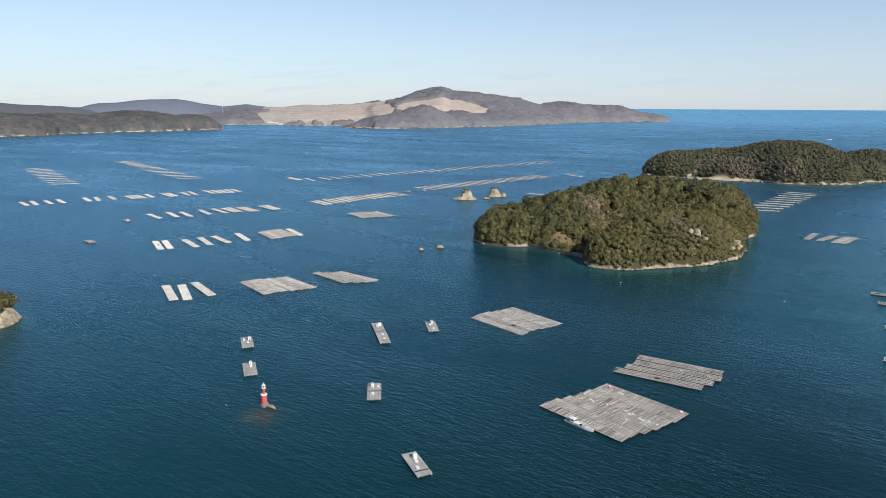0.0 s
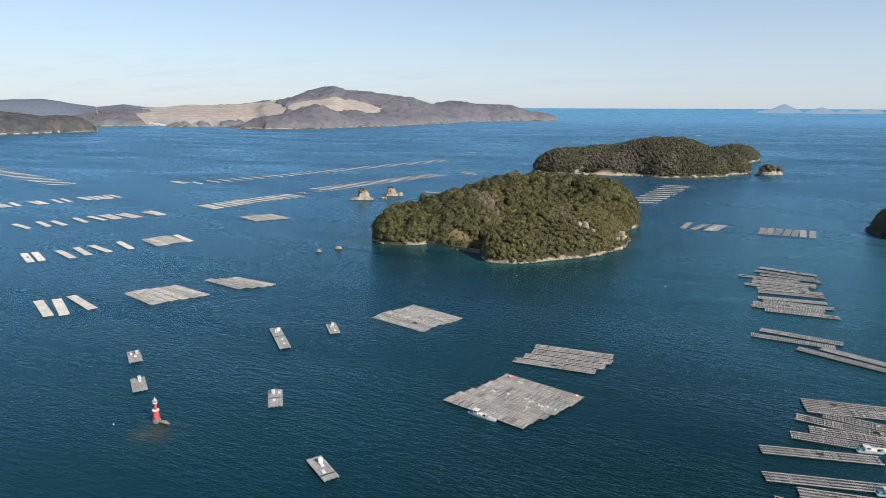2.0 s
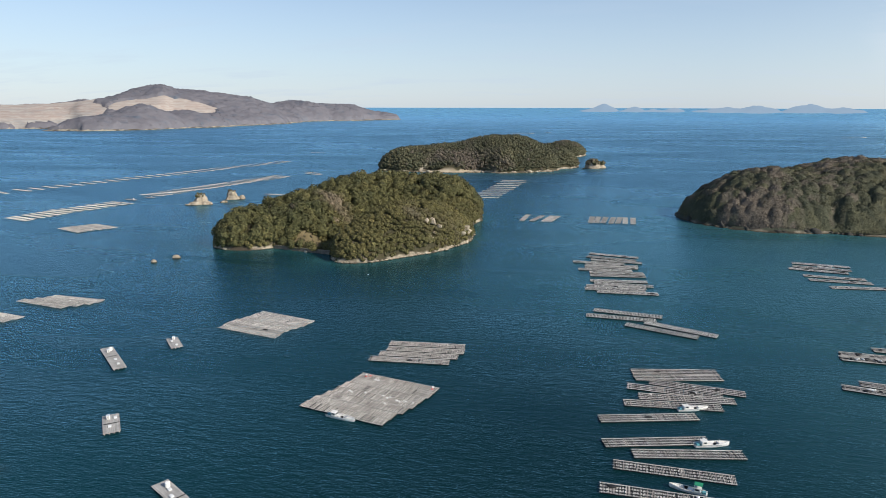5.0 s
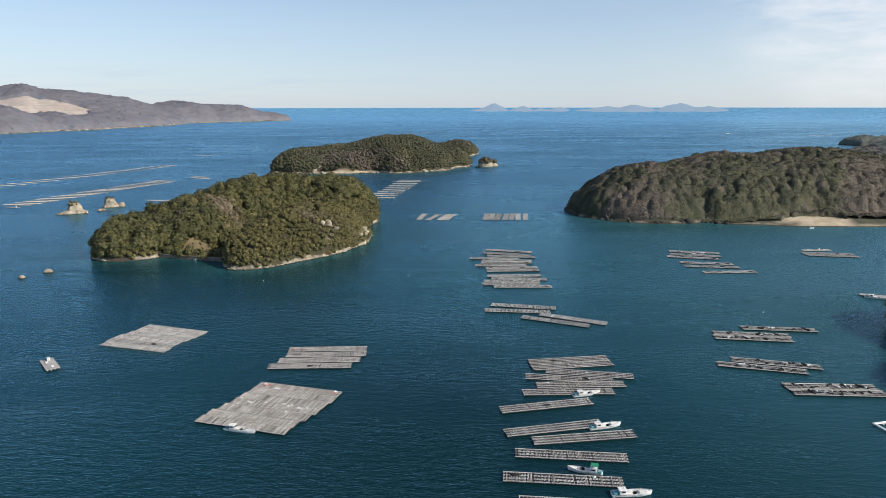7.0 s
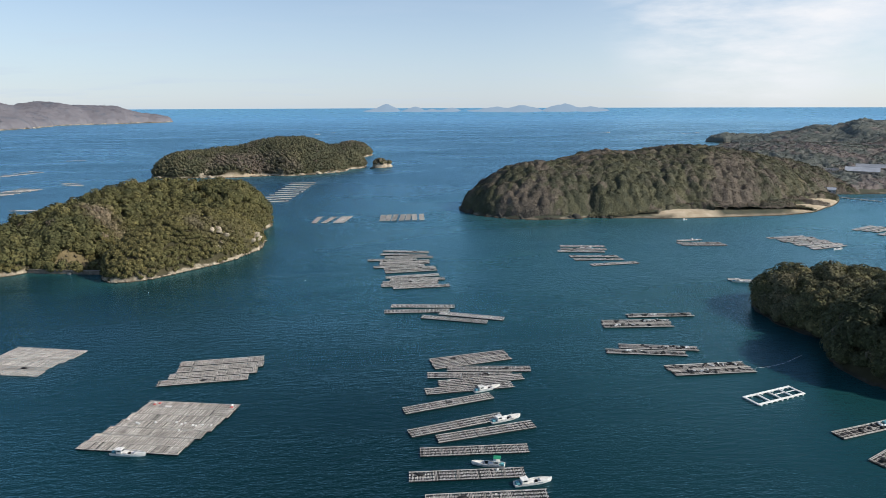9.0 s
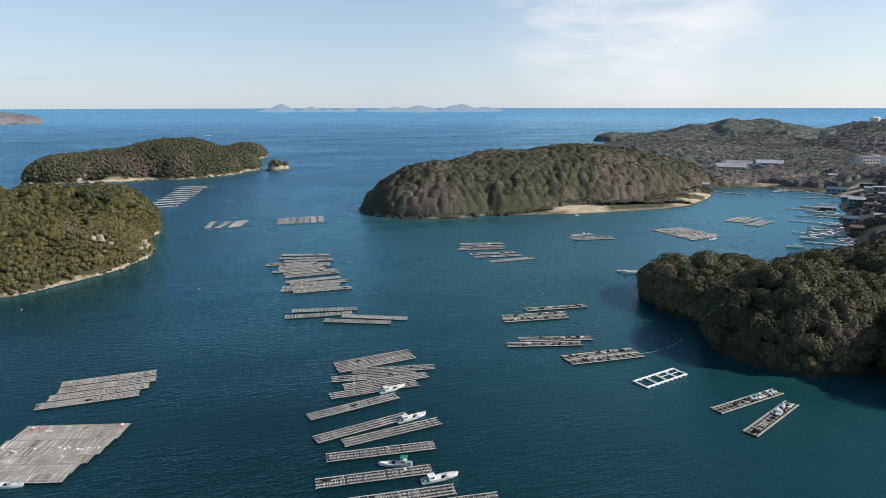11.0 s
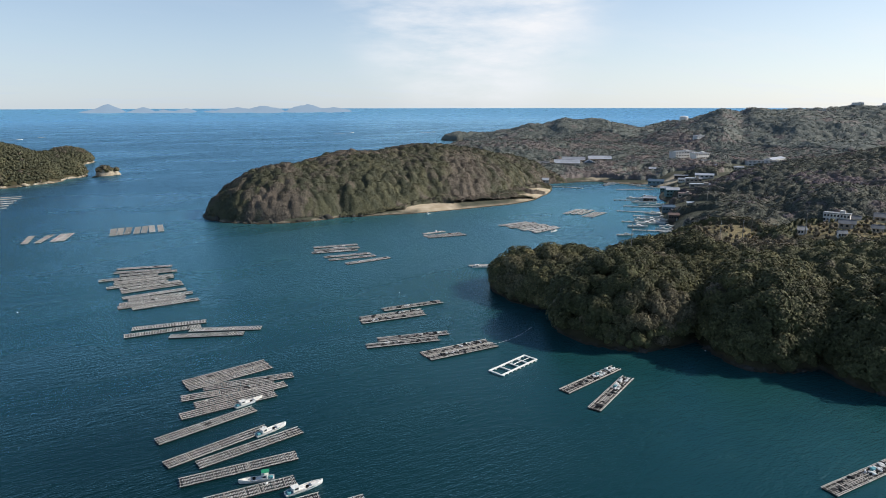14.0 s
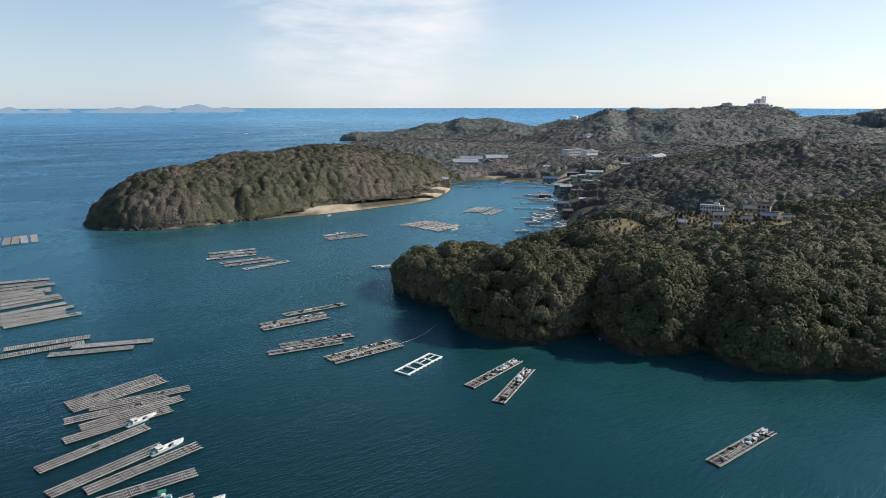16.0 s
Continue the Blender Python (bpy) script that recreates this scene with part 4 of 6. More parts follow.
canopy("near_back_wood", NEAR, 150, 430, -60, 310, 1.3, 3.1, 2.7, 0.47, M_FOREST, "evergreen and bare trees behind the headland", 115, 0.9, 0.24, [(300, 198, 30, 13), (358, 160, 38, 34), (330, 165, 22, 18), (385, 185, 16, 16), (330, 235, 28, 30)],
       mask=lambda x, y: ~(AHEAD(x, y) & (x < 320) & (y > 20) & (y < 285)))
forest("hamlet_scrub", NEAR, 285, 405, 120, 270, 2.8, 1.2, 24, M_FOREST, "low scrub and hedges round the hillside houses", 124, 5.0, 0.6, mask=lambda x, y: (((x - 377) / 9) ** 2 + ((y - 168) / 28) ** 2 > 1), fill=0.32, corners=3, leaf=0.36)
canopy("inland_wood", NEAR, 428, 640, -60, 240, 2.0, 3.1, 1.0, 0.7, M_FOREST, "wooded slopes behind the near headland", 115, 0.9, 0.24)
canopy("point_wood", POINT, 90, 520, 480, 720, 1.6, 3.6, 2.1, 0.55, M_FOREST_MID, "mixed evergreen and bare grey trees on the headland", 106, 0.5, 0.33, [(350, 467, 90, 3), (280, 479, 24, 9), (412, 492, 26, 9), (443, 515, 28, 14)], rag=0.45, edge=0.35)
HARBOUR = [(405, 305, 24, 18), (450, 345, 30, 22), (490, 385, 30, 22), (540, 415, 36, 24), (588, 448, 36, 28), (600, 490, 44, 18), (615, 425, 24, 14)]
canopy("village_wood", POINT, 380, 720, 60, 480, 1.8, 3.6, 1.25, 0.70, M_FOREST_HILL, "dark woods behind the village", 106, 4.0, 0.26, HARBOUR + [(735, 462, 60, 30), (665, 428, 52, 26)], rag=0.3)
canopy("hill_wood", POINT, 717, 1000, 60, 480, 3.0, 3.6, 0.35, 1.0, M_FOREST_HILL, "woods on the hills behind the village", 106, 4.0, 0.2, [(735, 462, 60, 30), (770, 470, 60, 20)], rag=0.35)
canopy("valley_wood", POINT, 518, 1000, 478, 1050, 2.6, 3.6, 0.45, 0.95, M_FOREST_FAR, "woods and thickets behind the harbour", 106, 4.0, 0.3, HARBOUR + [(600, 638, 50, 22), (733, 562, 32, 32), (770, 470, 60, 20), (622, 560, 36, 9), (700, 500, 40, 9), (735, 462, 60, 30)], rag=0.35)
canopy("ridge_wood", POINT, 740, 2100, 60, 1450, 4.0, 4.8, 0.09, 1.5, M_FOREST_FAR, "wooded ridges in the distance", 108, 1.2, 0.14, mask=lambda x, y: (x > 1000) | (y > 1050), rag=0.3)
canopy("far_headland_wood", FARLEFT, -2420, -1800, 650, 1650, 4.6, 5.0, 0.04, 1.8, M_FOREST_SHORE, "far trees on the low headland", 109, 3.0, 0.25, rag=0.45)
QUARRY = lambda x, y: bare_ground(x, y, PITS) < 0.4
canopy("mountain_wood", MOUNT, -2620, -930, 1850, 4200, 10.0, 9.0, 0.003, 3.0, M_FOREST_MOUNT_HAZED, "far brushwood on the mountain slopes", 113, 6.0, 0.6, mask=QUARRY, rag=0.2, edge=0.4)
forest("west_rock_wood", WESTROCK, -335, -275, 70, 130, 3.2, 2.8, 90, M_FOREST_SUNNY, "shrubs on the rock", 110, 5.0, 0.1)
forest("rock_shrubs", STACKS, -335, -285, 520, 590, 1.8, 1.2, 40, M_FOREST_SUNNY, "wind-bent shrubs on the stacks", 111, 6.5, 0.2, fill=0.6)
forest("islet_shrubs", ISLET, 35, 85, 930, 970, 3.0, 2.2, 40, M_FOREST, "shrubs on the rock islet", 112, 4.5, 0.2)

# ---- oyster rafts ----
RAFT_L, RAFT_W, BAYS = 29.0, 4.3, 5


def log_mesh(length, r, seg=6):
    bm = bmesh.new()
    tube(bm, (-length / 2, 0, 0), (length / 2, 0, 0), r, r * 0.8, seg)
    return from_bm("beam", bm, M_BEAM)


def deck_mesh(pitch, thick, seed, mat):
    """All cross poles of a far raft, lashed side by side with dark gaps."""
    r = random.Random(seed)
    bm = bmesh.new()
    span = RAFT_L / BAYS
    for b in range(BAYS):
        turn, k = r.uniform(-0.6, 0.6), int((span - 0.4) / pitch)
        for i in range(k + 1):
            x = -RAFT_L / 2 + b * span + 0.2 + i * (span - 0.4) / k + r.uniform(-0.05, 0.05)
            box(bm, x, r.uniform(-0.08, 0.08), 0.30 + r.uniform(-0.02, 0.03), thick * r.uniform(0.75, 1.25), RAFT_W - r.uniform(0.05, 0.3), 0.09, turn + r.uniform(-1.5, 1.5))
    return from_bm("pole_deck", bm, mat)


def lump_mesh(name, lx, ly, lz, mat, seed, rough=0.35):
    """One low uneven heap."""
    r = np.random.default_rng(seed)
    bm = bmesh.new()
    bmesh.ops.create_icosphere(bm, subdivisions=2, radius=1.0)
    for v in bm.verts:
        f = 1 + rough * (noise.noise(v.co * 2.3 + Vector((seed * 3.1, 0, 0))) + 0.6 * noise.noise(v.co * 6.0 + Vector((0, seed * 1.7, 0))))
        v.co = Vector((v.co.x * lx * f, v.co.y * ly * f, max(v.co.z, -0.25) * lz * f))
    return from_bm(name, bm, mat, True)


BEAM_ME = log_mesh(RAFT_L, 0.10)
SLIM_ME = log_mesh(RAFT_L, 0.045)
DECK_MES = [deck_mesh(0.56, 0.15, s, M_BAMBOO) for s in range(3)] + [deck_mesh(0.50, 0.34, s, M_BLEACHED) for s in (5, 6, 7)] + [deck_mesh(0.54, 0.25, s, M_BAMBOO_GREY) for s in (8, 9, 10)]


def pole_mesh(width, mat, ropes=(-1.3, 0.05, 1.38)):
    """A cross pole, thicker at its butt, with dark bundles of rope lashed to it between the beams."""
    bm = bmesh.new()
    box(bm, 0, 0, 0, width, RAFT_W - 0.15, 0.10, bevel=0.02)
    for v in bm.verts:
        v.co.x *= 1.0 + 0.18 * v.co.y / RAFT_W
    plain_faces = set(bm.faces)
    for k, py in enumerate(ropes):
        box(bm, 0.03, py, 0.04, width * 1.5, 0.34 + 0.06 * k, 0.14, 6 - 5 * k)
    for f in bm.faces:
        f.material_index = 0 if f in plain_faces else 1
    me = from_bm("pole", bm, mat)
    me.materials.append(M_DARK)
    return me


POLE_ME = pole_mesh(0.15, M_BAMBOO)
GREY_POLE_ME = pole_mesh(0.17, M_BAMBOO_GREY, ())
BED_BM = bmesh.new()
box(BED_BM, 0, 0, 0.06, RAFT_L / BAYS - 0.25, RAFT_W - 0.4, 0.26, bevel=0.05)
BED_ME = from_bm("float_bed", BED_BM, M_DARK)
HEAP_MES = [lump_mesh("rope_coil", 1.2, 0.6, 0.32, M_DARK, k) for k in range(3)]
SACK_MES = [lump_mesh("sack", 0.42, 0.32, 0.32, M_FOAM, k + 5) for k in range(3)]


def raft(x, y, turn, poles=False, seed=0, label="long bamboo oyster raft floating on the bay", group="oyster rafts", bleached=0, laden=0.06, pole=None):
    r = random.Random(seed + int(x * 7) + int(y * 13))
    t = thing("oyster_raft", x, y, 0.12, turn, label, "raft", group)
    for k, off in enumerate((-0.5, -0.17, 0.17, 0.5)):
        part("beam", BEAM_ME if k in (0, 3) else SLIM_ME, M_BEAM, t, m=pose(r.uniform(-0.2, 0.2), off * (RAFT_W - 0.35), 0.40 if k in (0, 3) else 0.38, 0, 0, r.uniform(-0.15, 0.15) + (180 if r.random() < 0.5 else 0)))
    span = RAFT_L / BAYS
    if not poles:
        tagged(part("pole_deck", DECK_MES[r.randrange(3) + 3 * bleached], M_BAMBOO, t, m=pose(0, 0, 0, 0, 0, 180 if r.random() < 0.5 else 0)), kind="stuff")
    for b in range(BAYS):
        cx = -RAFT_L / 2 + span * (b + 0.5)
        turn_b = r.uniform(-0.7, 0.7)
        if poles:
            k = 17
            for i in range(k):
                if r.random() < (0.05 if pole is None else 0.02):
                    continue
                part("pole", pole or (GREY_POLE_ME if r.random() < 0.3 else POLE_ME), M_BAMBOO, t, m=pose(cx - span / 2 + 0.22 + i * (span - 0.44) / (k - 1) + r.uniform(-0.07, 0.07), r.uniform(-0.12, 0.12), 0.30 + r.uniform(-0.015, 0.02), 0, 0, turn_b + r.uniform(-3, 3)))
        if poles or not bleached:
            part("float_bed", BED_ME, M_DARK, t, m=pose(cx, 0, 0, 0, 0, turn_b))
        if r.random() < laden:
            part("rope_coil", HEAP_MES[r.randrange(3)], M_DARK, t, m=pose(cx, r.uniform(-0.8, 0.8), 0.42, 0, 0, r.choice((0, 180))))
        if r.random() < laden * 1.2:
            part("sack", SACK_MES[r.randrange(3)], M_FOAM, t, "white foam float lying on the poles", pose(cx + r.uniform(-2, 2), r.uniform(-1.5, 1.5), 0.5, 0, 0, r.uniform(0, 180)))
    return t


# by the boats: x, y, turn
for x, y, a in [(44.1, 213.1, 8), (44.6, 208.3, 9), (49.0, 201.3, -10), (41.4, 197.2, -8), (44.3, 192.6, 2), (39.2, 187.2, 2), (30.9, 177.8, 12),
                (31.1, 164.0, 12), (38.4, 158.8, 8), (33.0, 149.5, -5), (28.9, 138.6, -5), (31.7, 128.6, -5)]:
    raft(x, y, a, True, 1, "bamboo oyster raft of five bays with dark ropes")
raft(40.5, 122.6, -6, True, 1, "bamboo oyster raft of five bays with dark ropes")
# the stack in the channel
for x, y, a in [(39.0, 387.2, -15), (36.9, 379.2, -14), (28.8, 367.2, -4), (39.3, 372.5, -9), (35.8, 362.0, -1), (35.1, 357.2, 1), (31.4, 351.0, 1), (37.0, 345.3, 3),
                (37.1, 339.3, 3), (36.6, 328.3, 3), (38.4, 322.0, -4), (34.2, 317.0, -2), (33.3, 312.3, 1), (38.8, 307.6, 0), (35.3, 275.2, -11), (31.9, 268.6, -6),
                (46.2, 254.9, -24), (54.3, 258.1, -26)]:
    raft(x, y, a, False, 2, "grey bamboo oyster raft moored beside others")
# off the near headland
for x, y, a in [
                (153.1, 383.5, -11), (150.8, 375.3, -12), (146.9, 369.3, -14), (149.6, 355.4, -9), (149.4, 347.5, -7), (154.4, 335.9, 3), (232.5, 373.7, -10), (232.5, 379.5, -9)]:
    raft(x, y, a, y < 240, 3, "bamboo oyster raft laden with ropes and baskets", laden=0.5)


def work_raft(x, y, turn, seed, end, load=1.0, label="long grey log raft heaped with sacks and ropes"):
    """A raft of lengthwise logs and boards with gear heaped towards one end."""
    r = random.Random(seed)
    t = thing("work_raft", x, y, 0.12, turn, label, "raft", "work rafts")
    for off in (-2.05, -1.72, -1.0, -0.75, 0.62, 0.9, 1.7, 2.05):
        part("beam", BEAM_ME if abs(off) > 1.5 else SLIM_ME, M_BEAM, t, m=pose(r.uniform(-0.3, 0.3), off, 0.40, 0, 0, r.uniform(-0.3, 0.3) + r.choice((0, 180))))
    for k in range(6):
        part("board", box(bmesh.new(), r.uniform(-9, 9), r.uniform(-0.4, 0.4), 0.42, r.uniform(3, 7), 0.24, 0.05, r.uniform(-2, 2)), M_DECK, t)
    for b in range(BAYS):
        part("float_bed", BED_ME, M_DARK, t, m=pose(-RAFT_L / 2 + RAFT_L / BAYS * (b + 0.5), 0, 0))
    for k in range(14):
        part("pole", GREY_POLE_ME, M_BAMBOO_GREY, t, m=pose(-13.6 + k * 2.1, 0, 0.28, 0, 0, r.uniform(-2, 2)))
    for k in range(int(22 * load)):
        part("sack", SACK_MES[r.randrange(3)], M_FOAM, t, "white sack of floats", pose(end * r.uniform(1.5, 13), r.uniform(-1.0, 1.3), 0.62, 0, 0, r.uniform(0, 180)) @ Matrix.Diagonal((r.uniform(0.8, 2.0), r.uniform(0.7, 1.4), r.uniform(0.7, 1.3), 1)))
    for k in range(12):
        part("rope_coil", HEAP_MES[r.randrange(3)], M_DARK, t, "dark heap of rope", pose(r.uniform(-12, 12), r.uniform(-1.3, 1.3), 0.46, 0, 0, r.uniform(0, 180)) @ Matrix.Diagonal((r.uniform(0.5, 1), r.uniform(0.5, 1), r.uniform(0.8, 1.8), 1)))
    if load >= 1:
        part("crate", box(bmesh.new(), end * 4.0, 0.5, 0.85, 1.3, 0.9, 0.7, bevel=0.05), M_TEAL, t, "blue plastic crate")
    return t


for k, (x, y, a) in enumerate([(135.2, 245.4, -6), (121.3, 239.2, -7), (119.8, 234.6, -7), (116.4, 210.2, -15), (109.6, 206.3, -15)]):
    work_raft(x, y, a, 20 + k, 1 if k % 2 else -1, 0.3, "log raft with a few sacks and coils, moored off the headland")
work_raft(124.3, 191.0, -3, 11, 1, 0.3, "log raft with a few sacks and coils, moored in a pair")
work_raft(124.6, 186.4, -3, 12, -1, 0.2, "log raft with a few sacks and coils, moored in a pair")
work_raft(147.8, 143.1, 10, 3, 1)
work_raft(146.1, 132.0, 23, 5, 1)
work_raft(164.9, 65.2, -4, 8, 1)
# rafts in the harbour mouth
for k in range(7):
    raft(302.5 + 0.9 * k + (1.5 if k % 2 else -1.0), 386.5 - 5.4 * k, 3 + 1.6 * k, False, 4, "bamboo oyster raft in the harbour mouth", laden=0.4)
for x, y, a in [(380.1, 406.8, 24), (384.2, 402.4, 24), (388.2, 398.0, 23), (383.5, 387.8, 24), (387.3, 383.5, 22), (550.6, 528.6, 15), (588.4, 533.6, 9)]:
    raft(x, y, a, False, 4, "bamboo oyster raft in the harbour mouth")
# the large joined rafts: first and last place, number, turn
BLOCKS = [(-57.2, 165.6, -46.2, 188.6, 7, -15.5, -15), (-46.3, 207.6, -43.2, 223.4, 4, 2, 2), (-118.0, 225.6, -109.6, 244.4, 6, -15, -17), (-246.0, 208.2, -234.2, 226.8, 6, -17, -12),
          (-225.8, 243.5, -216.2, 252.8, 4, -12, -6), (-342.5, 400.6, -328.4, 419.6, 6, -24, -20), (-341.4, 302.7, -336.8, 317.4, 5, -22, -18)]
for x0, y0, x1, y1, k, a0, a1 in BLOCKS:
    for i in range(k):
        f = i / (k - 1)
        s = random.Random(i + k).uniform(-1.6, 1.6)
        raft(x0 + (x1 - x0) * f + s, y0 + (y1 - y0) * f, a0 + (a1 - a0) * f, x0 > -70, 5, "oyster raft lashed to a broad block of rafts", bleached=2 if x0 < -70 else 0, laden=0.03, pole=GREY_POLE_ME)
# rows of single rafts across the bay
for x, y, a in [(-374.3, 240.9, -27), (-371.5, 245.8, -27), (-362.1, 256.3, -20), (-359.9, 266.0, -23), (-356.1, 275.7, -17), (-350.3, 289.3, -25), (-333.0, 321.5, -25),
                (-272.9, 179.4, -27), (-267.8, 184.0, -30), (-265.2, 192.5, -20)]:
    raft(x, y, a, False, 6, "sun-bleached bamboo oyster raft on the open bay", bleached=1)
for x, y, a in [(-476.7, 305.8, -14), (-470.8, 318.8, -20), (-463.9, 326.2, -18), (-460.0, 341.9, -20), (-455.5, 353.1, -15), (-451.0, 359.8, -16), (-449.8, 364.5, -17),
                (-442.5, 370.0, -14), (-442.0, 374.6, -14), (-433.8, 387.6, -14), (-433.0, 392.2, -19)]:
    raft(x, y, a, False, 7, "sun-bleached bamboo oyster raft on the open bay", bleached=1)
for x, y, a in [(-633.9, 279.7, -14), (-631.5, 287.0, -17), (-625.1, 296.8, -15), (-622.5, 306.4, -15), (-614.0, 326.2, -18), (-608.9, 333.5, -23), (-605.9, 346.1, -20),
                (-593.5, 357.0, -15), (-592.4, 361.8, -13), (-590.4, 366.2, -13), (-588.5, 374.6, -20), (-579.4, 387.6, -14), (-578.4, 392.4, -17), (-571.7, 403.6, -21), (-569.6, 410.8, -21),
                (-563.5, 425.8, -17), (-558.4, 431.5, -18), (-554.8, 437.1, -18), (-552.1, 442.9, -24), (-551.0, 449.7, -20)]:
    raft(x, y, a, False, 8, "sun-bleached bamboo oyster raft on the open bay", bleached=1)
LINES = [(-968, 449, -754, 378, 11, 76, 44), (-972, 583, -688, 494, 15, 66, 43), (-550.5, 586.6, -418.6, 968, 29, -19, -30), (-415.9, 433.2, -410.4, 468.2, 6, -19, -17),
         (-409.7, 474, -390.6, 526.5, 8, -14, -16), (-394.5, 577.6, -338.6, 764.1, 20, -9, -18), (-64.5, 620.3, -43.2, 769.6, 10, 12, -2), (33.1, 512.7, 64.5, 512, 7, 83, 82)]
for x0, y0, x1, y1, k, a0, a1 in LINES:
    r = random.Random(k)
    for i in range(k):
        f = i / (k - 1)
        raft(x0 + (x1 - x0) * f + r.uniform(-1, 1), y0 + (y1 - y0) * f + r.uniform(-0.6, 0.6), a0 + (a1 - a0) * f + r.uniform(-2, 2), False, 9, "bleached oyster raft in a long moored row", bleached=2 if x0 > 0 else 1)
for x, y, a in [(-581.6, 561.1, -16), (-580.0, 566.0, -16), (-558.2, 568.0, -26), (-177.9, 772.5, -24), (-436.7, 1156.8, 3),
                (-313.8, 811.1, -30), (-306.9, 794.6, -26), (-272.5, 603.2, -8)]:
    raft(x, y, a, False, 10, "bleached oyster raft on the open bay", bleached=1)

for x, y, a in [(-19.7, 512.4, 82), (-9.9, 510.8, 72), (-1.5, 510.6, 75), (3.2, 510.5, 75)]:
    raft(x, y, a, False, 10, "grey bamboo oyster raft in the open channel", bleached=2)

# ---- working platforms with tanks ----
PLANK_ME = {}


def platform(x, y, length, width, turn, tanks, label):
    width *= 0.8
    t = thing("work_platform", x, y, 0.0, turn, label, "platform", "work platforms")
    n = 10
    key = (length, width)
    if key not in PLANK_ME:
        PLANK_ME[key] = from_bm("plank", box(bmesh.new(), 0, 0, 0, length, width / n - 0.03, 0.10, bevel=0.01), M_DECK)
    for k in range(n):
        part("plank", PLANK_ME[key], M_DECK, t, m=pose(0, -width / 2 + (k + 0.5) * width / n, 0.50))
    for off in (-0.42, -0.14, 0.14, 0.42):
        part("joist", tube(bmesh.new(), (-length / 2 - 0.1, off * width, 0.32), (length / 2 + 0.1, off * width, 0.32), 0.13), M_BEAM, t)
    for k in range(4):
        part("float", tube(bmesh.new(), (-length / 2 + (k + 0.5) * length / 4, -width / 2 + 0.3, 0.0), (-length / 2 + (k + 0.5) * length / 4, width / 2 - 0.3, 0.0), 0.28, seg=10), M_DARK, t)
    for kind, px, py in tanks:
        if kind == "hut":
            b = part("hut", box(bmesh.new(), px, py * 0.8, 1.15, 1.0, 0.9, 1.2, bevel=0.05), M_WHITE, t, "small white cabin")
            part("hut_roof", box(bmesh.new(), px, py * 0.8, 1.79, 1.15, 1.05, 0.08, bevel=0.02), M_ROOF_L, b)
            part("hut_door", box(bmesh.new(), px + 0.52, py * 0.8, 1.1, 0.05, 0.5, 1.0), M_DECK, b)
        elif kind == "tank":
            part("tank", lathe([(0.60, 0.55), (0.62, 0.62), (0.62, 1.65), (0.5, 1.8), (0.2, 1.85)], 14), M_WHITE, t, "white plastic tank").matrix_basis = pose(px, py, 0)
        elif kind == "crate":
            c = part("crate", box(bmesh.new(), px, py, 0.70, 1.2, 0.8, 0.30, bevel=0.04), M_FOAM, t, "pale crate")
            part("crate_lid", box(bmesh.new(), px, py, 0.87, 1.26, 0.86, 0.05, bevel=0.02), M_FOAM, c)
        elif kind == "dark":
            part("gap_cover", box(bmesh.new(), px, py, 0.58, 0.35, width - 0.3, 0.06), M_DARK, t)
    return t


platform(-188.6, 154.7, 11.5, 5.6, -37, [("hut", -2.2, 1.2), ("crate", -2.4, -1.0), ("dark", -3.8, 0), ("crate", 0.6, 0.2)], "grey plank work platform with a white cabin")
platform(-167.8, 138.0, 11.5, 5.6, -37, [("hut", -3.6, 0.6), ("crate", -2.0, 0.5)], "grey plank work platform with a white cabin")
platform(-152.4, 191.5, 24.0, 5.4, -43, [("tank", -8, 0.8), ("hut", -6.4, -0.4), ("dark", -1.5, 0), ("crate", 2.5, 0.4), ("crate", 7.5, 0.3)], "long grey work platform with white tanks")
platform(-120.6, 147.7, 12.0, 5.6, -52, [("hut", -3.2, -0.8), ("crate", -3.2, 1.2), ("dark", 0.0, 0), ("crate", 2.0, -0.4)], "grey work platform with a cabin and crates")
platform(-139.2, 208.9, 11.8, 5.4, -48, [("hut", -3.6, 0.4), ("crate", -1.8, -0.6), ("crate", 3.2, 0.2)], "pale work platform with a small cabin")
platform(-84.9, 120.3, 11.4, 5.2, -33, [("tank", -2.6, 0.6), ("crate", -1.0, 0.3), ("dark", 3.4, 0), ("crate", 2.0, -0.6)], "grey plank work platform with a white tank")
platform(-475.8, 282.2, 11.0, 5.4, -15, [("hut", 1.0, 0.4)], "small work platform with a white cabin")
platform(-421.8, 222.9, 10.5, 6.0, -9, [("crate", -1.0, 0.4), ("dark", 1.0, 0)], "small weathered work platform")
platform(230.9, 388.8, 18.0, 4.6, 4, [("crate", -5, 0.3), ("tank", 2, 0.3), ("crate", 5, -0.5)], "white-topped work platform off the harbour mouth")
platform(286.0, 299.4, 16.0, 4.6, -50, [("hut", -4, 0.2), ("crate", 3, 0.2)], "white-topped work platform off the wooded point")
platform(204.1, 291.8, 12.0, 4.2, -23, [("dark", -2, 0)], "grey work platform beside a moored boat")
platform(-394.5, 545.5, 14.0, 4.6, -16, [("hut", 3.0, 0.2)], "pale work platform with a cabin")
platform(-386.5, 562.5, 12.0, 4.6, -14, [("hut", 2.0, 0.2)], "pale work platform with a cabin")

# white floating pen with four open squares
pen = thing("floating_pen", 132.7, 166.2, 0.0, 14, "white floating pen frame with four open squares", "pen")
for sy_ in (-2.75, 2.75):
    part("side_rail", box(bmesh.new(), 0, sy_, 0.45, 20.2, 0.75, 0.32, bevel=0.05), M_WHITE, pen)
